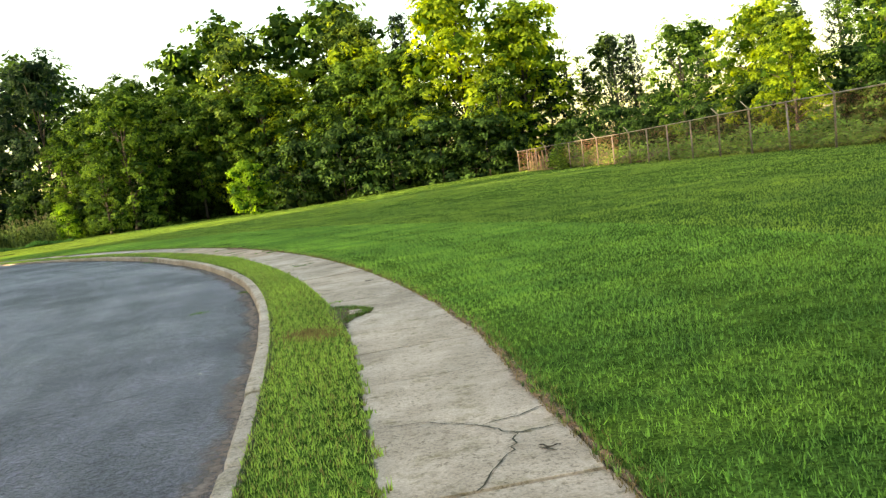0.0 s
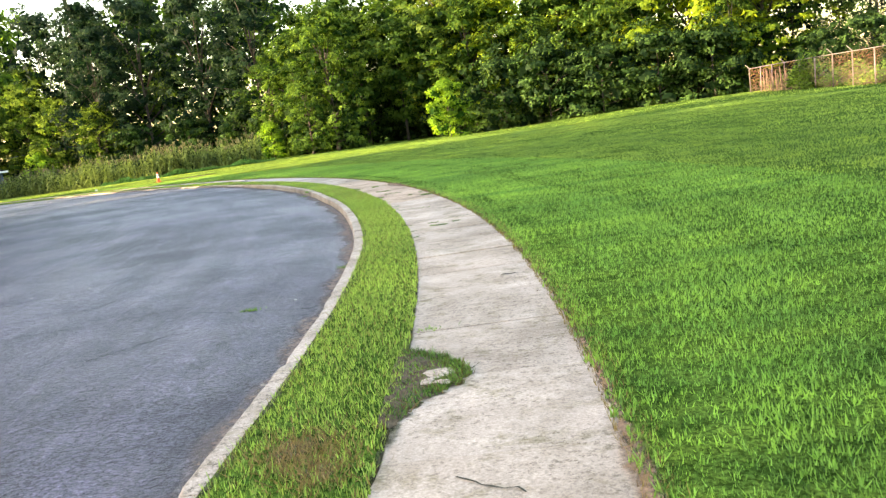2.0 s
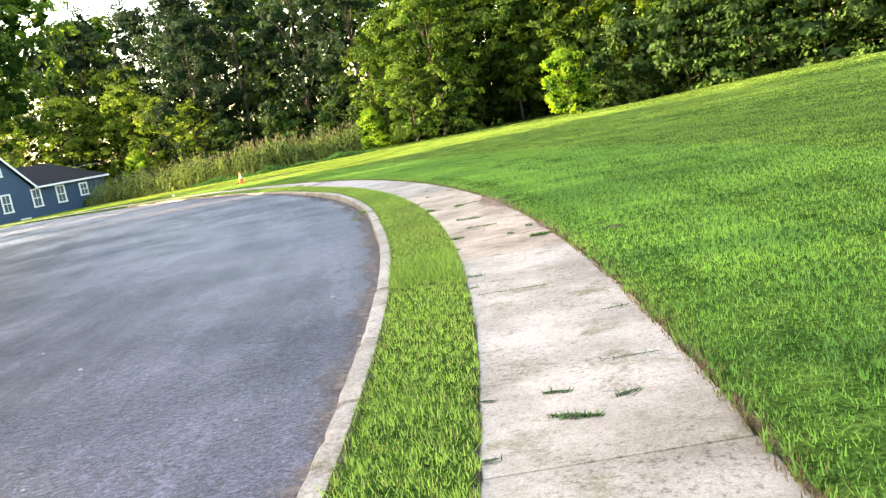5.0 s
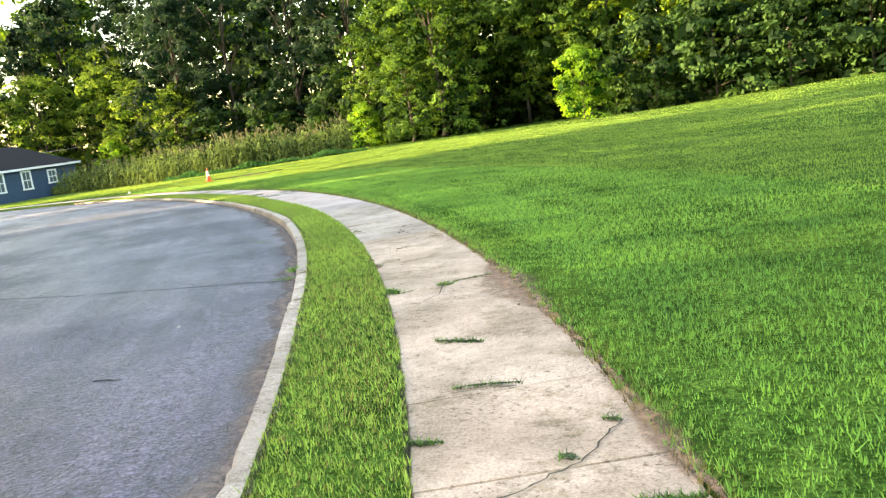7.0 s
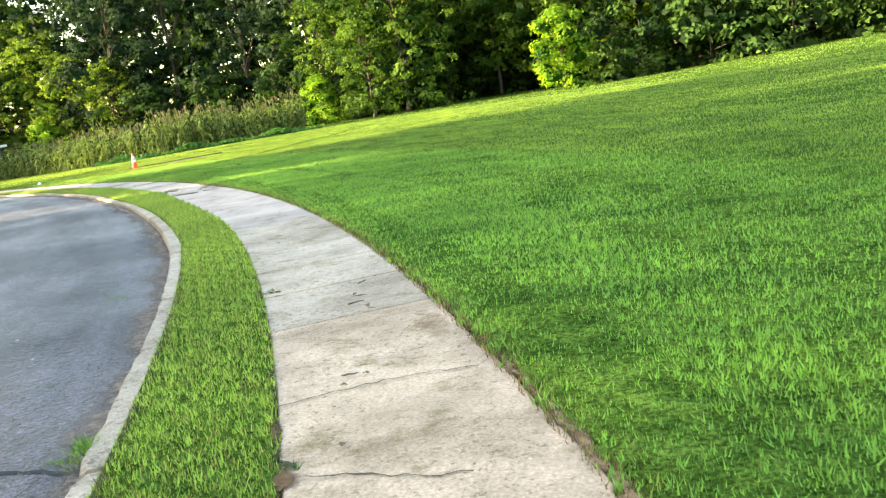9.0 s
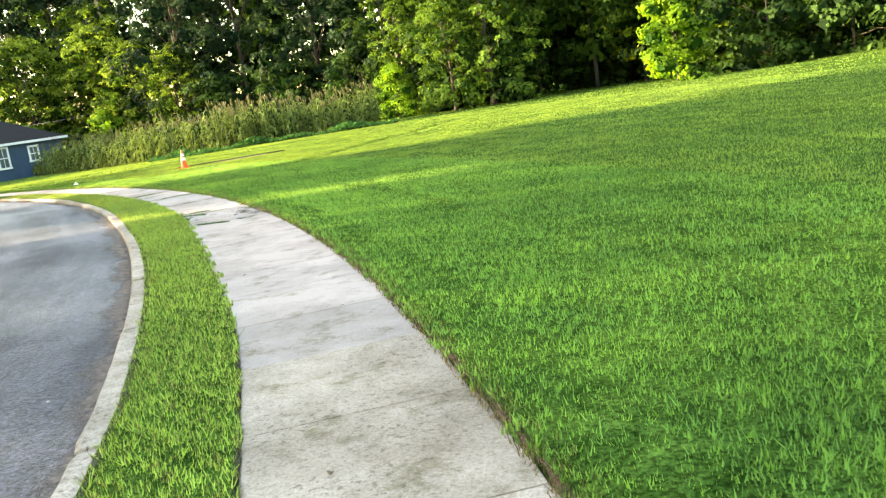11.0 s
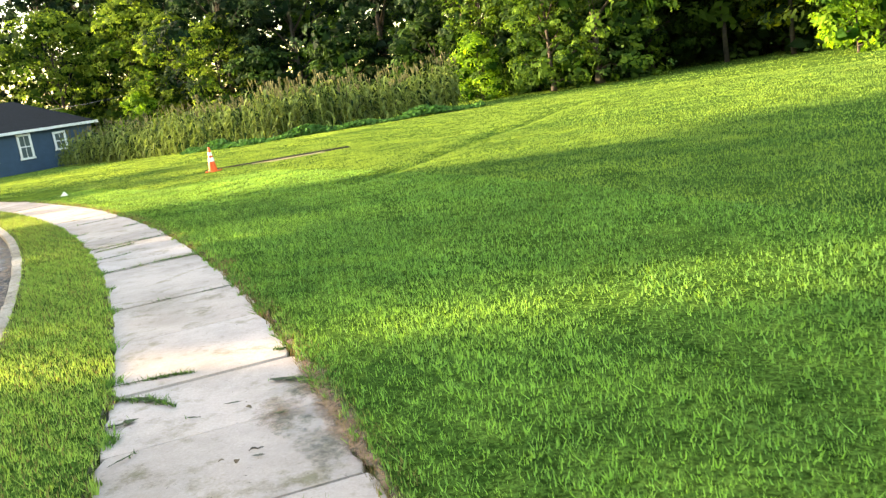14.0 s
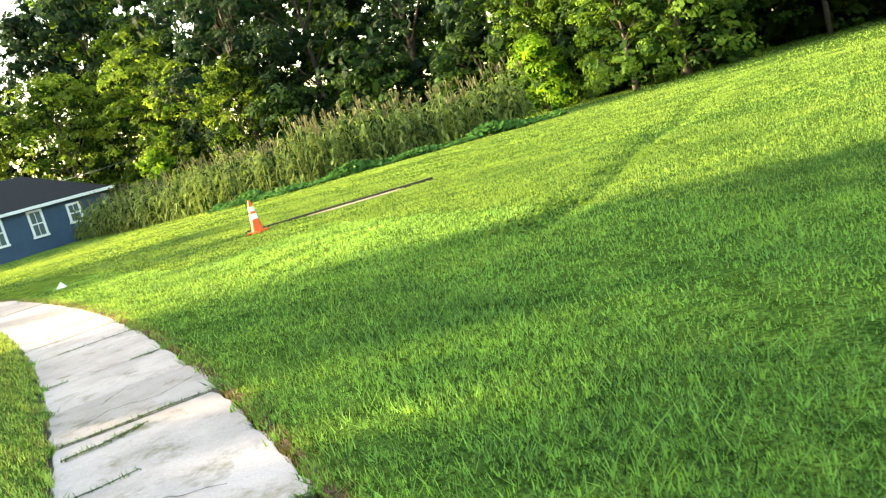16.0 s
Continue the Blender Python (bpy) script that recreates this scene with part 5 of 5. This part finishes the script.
# ---- weeds in the joints ----
def weed(r0, d0, spread_r, spread_d, count, h, z=0.0, mat=M_BLADE, label="small green weed in a joint of the sidewalk"):
    r = np.random.default_rng(int(d0 * 100) + count)
    rad, deg = r0 + r.normal(0, spread_r, count), d0 + r.normal(0, spread_d, count)
    x, y = CX + rad * np.cos(np.radians(deg)), CY + rad * np.sin(np.radians(deg))
    a, b = r.uniform(0, 6.283, (2, count))
    hh, w = 0.6 * h * r.uniform(0.4, 1.2, count), 0.007
    ln = np.abs(r.normal(1.4, 0.8, count)) * hh
    base = np.full(count, z - 0.02)
    v = np.stack([np.stack([x - np.cos(a) * w, y - np.sin(a) * w, base], 1), np.stack([x + np.cos(a) * w, y + np.sin(a) * w, base], 1),
                  np.stack([x + np.cos(b) * ln, y + np.sin(b) * ln, base + 0.02 + hh], 1)], 1).reshape(-1, 3)
    ob = new("weed", fast_mesh("weed", v, np.arange(3 * count).reshape(count, 3), mat, np.repeat(np.clip(r.normal(0.5, 0.2, count), 0, 1), 3)))
    return tagged(ob, label, "weed", "weeds in the sidewalk", "stuff")


for w in ((63.33, 24.9, 0.04, 0.04, 110, 0.06, -0.14), (63.2, 24.95, 0.07, 0.02, 40, 0.045, -0.13), (63.42, 24.75, 0.04, 0.04, 90, 0.07, 0.0),
          (64.45, 7.2, 0.06, 0.02, 50, 0.05),
          (62.94, 29.08, 0.08, 0.04, 60, 0.03, -0.12), (62.62, 9.31, 0.07, 0.02, 40, 0.022, -0.09), (63.42, 11.24, 0.04, 0.06, 80, 0.05, -0.13)):
    weed(*w)
for td in (39.9, 40.9, 41.8, 43.1, 44.15, 45.25, 46.4, 47.45, 48.5, 49.55, 51.2):
    weed(64.29, td, 0.035, 0.05, 130, 0.07, 0.01, M_BLADE, "tuft of grass hanging over a slab corner")
    weed(65.47, td + 0.1, 0.03, 0.10, 130, 0.07, 0.01, M_BLADE, "tuft of grass hanging over a slab corner")
weed(63.9, 5.15, 0.13, 0.14, 900, 0.05, 0.03, M_THATCH, "dead brown turf in the verge")
weed(65.56, 44.1, 0.06, 0.09, 320, 0.05, 0.02, M_THATCH, "dry tan grass at the sidewalk edge")
weed(64.08, 4.9, 0.09, 0.12, 420, 0.05, 0.03, M_THATCH, "dead brown turf in the verge")


# ---- moss and grass rooted in the joints ----
M_MAT = mat_dirt("moss_mat", (0.040, 0.052, 0.022), 26)


def moss(pts, width, seed, blades_per_m=420, h=0.035, mat=M_BLADE):
    """A ragged tapering mat of moss along points given by radius and angle, with short grass standing in it."""
    r = np.random.default_rng(seed)
    p = np.array([polar(*q) for q in pts])
    seg = np.hypot(*np.diff(p, axis=0).T)
    run = np.concatenate([[0], np.cumsum(seg)])
    n = max(5, int(run[-1] / 0.018))
    u = np.linspace(0, run[-1], n)
    x, y = np.interp(u, run, p[:, 0]), np.interp(u, run, p[:, 1])
    tx, ty = np.gradient(x), np.gradient(y)
    ln = np.hypot(tx, ty) + 1e-9
    nx, ny = -ty / ln, tx / ln
    half = width / 2 * np.sin(np.linspace(0.25, math.pi - 0.12, n)) * r.uniform(0.35, 1.25, n)
    drift = width * 0.3 * np.cumsum(r.normal(0, 0.35, n)) / math.sqrt(n)
    verts, faces, tone = [], [], []
    for i in range(n):
        for o, z, thick in ((-1.35, 0.009, -0.12), (-0.45, 0.012, 0.5), (0.45, 0.013, 0.5), (1.35, 0.009, -0.12)):
            off = drift[i] + o * half[i] * r.uniform(0.75, 1.1)
            verts.append((x[i] + nx[i] * off, y[i] + ny[i] * off, z + r.uniform(0, 0.002)))
            tone.append(thick - (0.25 if i in (0, n - 1) else 0))
    for i in range(n - 1):
        for k in range(3):
            faces.append((4 * i + k, 4 * i + k + 1, 4 * i + k + 5, 4 * i + k + 4))
    top = tagged(new("moss", mesh_of("moss", verts, faces, M_MAT, True, tone)), "dark moss and short grass rooted in a sidewalk joint", "moss", kind="stuff")
    m = int(run[-1] * blades_per_m)
    if m:
        j = r.integers(0, n, m)
        off = drift[j] + half[j] * r.normal(0, 0.6, m)
        bx, by = x[j] + nx[j] * off, y[j] + ny[j] * off
        a, b = r.uniform(0, 6.283, (2, m))
        hh, w = h * r.uniform(0.4, 1.3, m), 0.004
        lean = np.abs(r.normal(0.9, 0.5, m)) * hh
        v = np.stack([np.stack([bx - np.cos(a) * w, by - np.sin(a) * w, np.full(m, 0.002)], 1), np.stack([bx + np.cos(a) * w, by + np.sin(a) * w, np.full(m, 0.002)], 1),
                      np.stack([bx + np.cos(b) * lean, by + np.sin(b) * lean, hh], 1)], 1).reshape(-1, 3)
        tuft = new("blades", fast_mesh("blades", v, np.arange(3 * m).reshape(m, 3), mat, np.repeat(np.clip(r.normal(0.34, 0.2, m), 0, 1), 3)))
        tuft.parent = top
        tagged(tuft, "short green blades")


for k, (pts, wide, dense) in enumerate((
        ([(64.66, 12.98), (64.90, 12.90)], 0.07, 420), ([(65.0, 13.08), (65.12, 13.12)], 0.05, 200), ([(64.66, 13.28), (64.8, 13.25)], 0.05, 250), ([(65.02, 13.62), (65.36, 13.6)], 0.022, 40),
        ([(64.33, 13.3), (64.42, 13.28)], 0.06, 120), ([(64.33, 12.6), (64.42, 12.6)], 0.06, 120), ([(64.32, 12.0), (64.41, 12.02)], 0.07, 160), ([(65.2, 14.6), (65.4, 14.62)], 0.025, 40),
        ([(64.4, 15.7), (64.95, 15.62)], 0.02, 30), ([(64.33, 16.5), (64.5, 16.45)], 0.06, 200), ([(64.33, 16.0), (64.42, 16.0)], 0.05, 100),
        ([(64.59, 20.62), (64.89, 20.42)], 0.075, 380), ([(64.61, 19.60), (64.80, 19.58), (64.99, 19.52)], 0.055, 240), ([(64.30, 18.95), (64.49, 18.89)], 0.08, 700), ([(64.24, 18.14), (64.37, 18.10)], 0.09, 200),
        ([(65.18, 18.06), (65.42, 18.03)], 0.10, 1300), ([(64.98, 18.55), (65.06, 18.50)], 0.07, 300), ([(65.27, 18.86), (65.34, 18.82)], 0.06, 600), ([(64.86, 22.47), (65.33, 22.52)], 0.035, 160),
        ([(64.34, 22.31), (64.6, 22.36)], 0.02, 40), ([(64.81, 22.42), (64.95, 22.38)], 0.06, 900), ([(64.33, 22.60), (64.45, 22.36)], 0.12, 1300), ([(64.33, 24.05), (64.40, 23.95)], 0.09, 80),
        ([(64.34, 27.22), (64.47, 27.2)], 0.05, 300), ([(64.96, 26.53), (65.06, 26.5)], 0.035, 0), ([(65.0, 26.12), (65.06, 26.1)], 0.03, 0),
        ([(64.36, 38.93), (64.6, 38.78), (64.80, 38.62)], 0.075, 420), ([(64.96, 38.76), (65.22, 38.62)], 0.05, 120), ([(64.28, 40.83), (64.52, 40.80)], 0.03, 60), ([(64.51, 40.80), (64.66, 40.78), (64.82, 40.72)], 0.05, 520),
        ([(64.28, 40.58), (64.48, 40.46), (64.58, 40.34), (64.67, 40.18)], 0.09, 480), ([(64.30, 40.10), (64.47, 40.12)], 0.11, 40), ([(65.22, 40.22), (65.46, 40.06)], 0.08, 60), ([(65.16, 39.68), (65.26, 39.66)], 0.04, 0),
        ([(64.99, 39.24), (65.05, 39.22)], 0.05, 0), ([(65.35, 40.78), (65.43, 40.74)], 0.04, 500), ([(64.32, 39.55), (64.47, 39.66)], 0.02, 40), ([(64.72, 39.95), (64.80, 39.9)], 0.03, 60), ([(64.93, 40.0), (65.03, 39.98)], 0.03, 0),
        ([(64.29, 43.12), (64.42, 43.12)], 0.035, 160), ([(64.70, 43.1), (64.84, 43.08)], 0.04, 60), ([(65.12, 43.06), (65.46, 43.04)], 0.032, 60), ([(64.30, 44.2), (64.40, 44.2)], 0.05, 300),
        ([(64.30, 45.26), (64.7, 45.25), (65.05, 45.27), (65.46, 45.24)], 0.055, 160), ([(65.0, 45.27), (65.40, 45.22)], 0.06, 240), ([(64.31, 46.36), (64.52, 46.36), (64.78, 46.42)], 0.05, 120),
        ([(64.31, 47.46), (64.7, 47.45), (65.1, 47.47), (65.44, 47.45)], 0.06, 120), ([(64.38, 47.12), (64.62, 47.16), (64.92, 47.28)], 0.10, 260), ([(64.33, 49.55), (64.55, 49.55)], 0.06, 120), ([(65.1, 49.52), (65.46, 49.5)], 0.07, 160),
        ([(64.6, 51.2), (65.4, 51.2)], 0.06, 80))):
    moss(pts, wide, 100 + k, dense)


# ---- pebbles and twigs ----
def pebble(x, y, z, size, seed):
    bm = bmesh.new()
    bmesh.ops.create_icosphere(bm, subdivisions=1, radius=size)
    r = random.Random(seed)
    for v in bm.verts:
        v.co = Vector((v.co.x * 1.3, v.co.y, v.co.z * 0.6)) * r.uniform(0.75, 1.15)
    ob = new("pebble", bm_mesh("pebble", bm, M_STONE))
    ob.matrix_basis = pose(x, y, z + size * 0.35, 0, 0, r.uniform(0, 360))
    return tagged(ob, "small pale pebble lying on the asphalt", "pebble", "pebbles on the road")


pr = random.Random(17)
for i in range(46):
    rr, dd = pr.uniform(57, 63.3), pr.uniform(1, 42)
    pebble(*polar(rr, dd), road_height(rr, dd), pr.uniform(0.009, 0.022), i)


def twig(r0, d0, length, turn, seed):
    r = random.Random(seed)
    pts = [(length * (k / 5 - 0.5), r.uniform(-0.02, 0.02), 0.012) for k in range(6)]
    v, f = tube(pts, [0.003, 0.005, 0.005, 0.004, 0.004, 0.002], 5)
    ob = new("twig", mesh_of("twig", v, f, M_BARK, True))
    x, y = polar(r0, d0)
    ob.matrix_basis = pose(x, y, 0.004, 0, 0, turn)
    tagged(ob, "short dry twig lying on the sidewalk", "twig", "twigs on the sidewalk")


for i, t in enumerate(((65.2, 8.75, 0.14, 10), (65.02, 39.3, 0.07, 30), (65.15, 0.85, 0.12, -20), (64.95, 26.33, 0.12, 40), (64.72, 24.9, 0.09, 15), (65.1, 26.9, 0.1, 60))):
    twig(*t, i)

def dead_leaf(r0, d0, size, turn, seed):
    """A curled dry leaf."""
    r = random.Random(seed)
    v, f = [], []
    for k in range(5):
        u = k / 4
        w = size * 0.42 * math.sin(math.pi * (0.12 + 0.8 * u)) * r.uniform(0.8, 1.15)
        z = 0.008 + size * 0.22 * math.sin(math.pi * u * r.uniform(0.7, 1.0))
        v += [(size * (u - 0.5), -w, z + 0.3 * w), (size * (u - 0.5), 0, z), (size * (u - 0.5), w, z + 0.25 * w)]
    for k in range(4):
        f += [(3 * k, 3 * k + 3, 3 * k + 4, 3 * k + 1), (3 * k + 1, 3 * k + 4, 3 * k + 5, 3 * k + 2)]
    ob = new("dead_leaf", mesh_of("dead_leaf", v, f, M_DRY))
    x, y = polar(r0, d0)
    ob.matrix_basis = pose(x, y, 0.003, 0, 0, turn)
    tagged(ob, "curled dry brown leaf lying on the sidewalk", "leaf", "fallen leaves")


for i, (lr, ld, ls) in enumerate(((64.40, 27.24, 0.10), (64.99, 26.57, 0.07), (65.01, 26.18, 0.08), (64.67, 24.75, 0.07), (64.6, 24.06, 0.08), (64.8, 24.86, 0.06), (64.85, 39.27, 0.05),
                                  (64.92, 39.22, 0.06), (65.05, 39.85, 0.07), (64.5, 12.2, 0.06), (64.9, 9.3, 0.05), (65.2, 11.4, 0.06), (65.38, 4.1, 0.07), (65.42, 2.7, 0.06),
                                  (65.36, 7.9, 0.06), (64.7, 29.6, 0.06), (65.1, 32.2, 0.06), (64.5, 34.1, 0.06), (65.3, 21.2, 0.07), (65.25, 22.3, 0.06))):
    dead_leaf(lr, ld, 0.6 * ls, 67 * i, i)

# white scrap, and the concrete drain by the cone with its painted shadow strip
x, y = polar(66.12, 59.1)
v = [(-0.09, -0.07, 0), (0.09, -0.08, 0), (0.08, 0.07, 0), (-0.07, 0.08, 0), (0.01, 0.0, 0.13)]
cap = tagged(new("marker_cap", mesh_of("marker_cap", v, [(3, 2, 1, 0), (0, 1, 4), (1, 2, 4), (2, 3, 4), (3, 0, 4)], M_COLLAR)),
             "small white pointed plastic cap on the grass", "marker")
cap.matrix_basis = pose(x, y, float(lie(x, y)) + 0.03, 0, 0, 20)


def drain():
    top = tagged(new("drain"), "long narrow concrete drain in the lawn with a painted shadow strip", "drain")
    a, b = Vector((-27.6, 62.9, 0)), Vector((-23.9, 65.2, 0))
    ln, turn = (b - a).length, math.degrees(math.atan2(b.y - a.y, b.x - a.x))
    part("slab", bm_mesh("slab", box(0.3, -0.10, -0.03, ln * 0.5, 0.26, 0.10, 0.01), M_TAN), top, "grey slab")
    # dark strip laid where the shadow streak runs from the cone
    part("lip", bm_mesh("lip", box(0, 0.12, 0.0, ln, 0.14, 0.12, 0.02), M_MULCH), top, "dark strip painted as the shadow streak by the cone")
    m = (a + b) / 2
    top.matrix_basis = pose(m.x, m.y, float(lie(m.x, m.y)), 0, 0, turn)


drain()


# ---- low plants in front of the corn, weeds along the fence ----
def leaf_bank(name, label, pts, depth, height, n, size, mat, seed, category="plants"):
    """A low bank of leaves along a line."""
    r = np.random.default_rng(seed)
    cs = []
    seg = [math.hypot(b[0] - a[0], b[1] - a[1]) for a, b in zip(pts, pts[1:])]
    for (a, b), q in zip(zip(pts, pts[1:]), seg):
        k = int(n * q / sum(seg))
        u = r.uniform(0, 1, k)
        off = r.uniform(0, depth, k)
        x, y = a[0] + (b[0] - a[0]) * u, a[1] + (b[1] - a[1]) * u
        nx, ny = -(b[1] - a[1]) / q, (b[0] - a[0]) / q
        x, y = x + nx * off, y + ny * off
        top = height * (0.55 + 0.45 * np.sin(u * q * 1.7 + seed) * np.sin(u * q * 0.6)) * (0.4 + 0.6 * np.sin(np.clip(off / depth, 0, 1) * np.pi))
        cs.append(np.stack([x, y, lie(x, y) + top * r.uniform(0.25, 1, k)], 1))
    c = np.concatenate(cs)
    v, f, t = leaves(r, c, np.tile((0.0, -0.3, 0.9), (len(c), 1)), size, np.clip(r.normal(0.5, 0.25, len(c)), 0, 1))
    return tagged(new(name, fast_mesh(name, v, f, mat, t)), label, category, kind="stuff")


leaf_bank("vine_row", "low dark green leafy row in front of the corn", [(-40, 77.9), (-34.5, 75.3), (-25.6, 78.1), (-24.0, 79.0)], 1.1, 0.5, 9000, 0.2, M_VINE, 3)
leaf_bank("fence_weeds", "tall rank green weeds along the fence", [(14.9, 69), (15.75, 48), (15.85, 8)], 2.6, 1.35, 20000, 0.19, M_WEED, 5)
leaf_bank("fence_weeds", "dry brown weeds tangled in the fence", [(14.75, 72.5), (15.3, 60), (15.8, 44)], 1.2, 1.2, 2500, 0.14, M_TASSEL, 6)
leaf_bank("fence_bush", "dark green bush grown through the fence", [(14.3, 61.5), (14.6, 58.3)], 1.6, 2.6, 2200, 0.16, M_GREEN, 12)
leaf_bank("house_weeds", "tall green weeds by the house wall", [(-59.9, 90.4), (-57.9, 94.0)], 1.4, 1.5, 2600, 0.2, M_CORN, 8)
leaf_bank("swale_grass", "longer dark grass along a shallow swale", [(-18.5, 61.2), (-19.0, 58.9)], 0.7, 0.07, 520, 0.06, M_GREEN, 9, "grass")
leaf_bank("swale_grass", "longer dark grass along a shallow swale", [(-19.1, 57.2), (-19.4, 55.4)], 0.7, 0.07, 400, 0.06, M_GREEN, 10, "grass")


# ---- service wire by the house ----
wire = tagged(new("service_wire", mesh_of("service_wire", *tube([(-66, 95, 4.0), (-61, 95.1, 3.95), (-57, 95.3, 4.08)], [0.013, 0.013, 0.013], 5), M_GREY, True)),
              "pale service wire strung to the house", "wire")
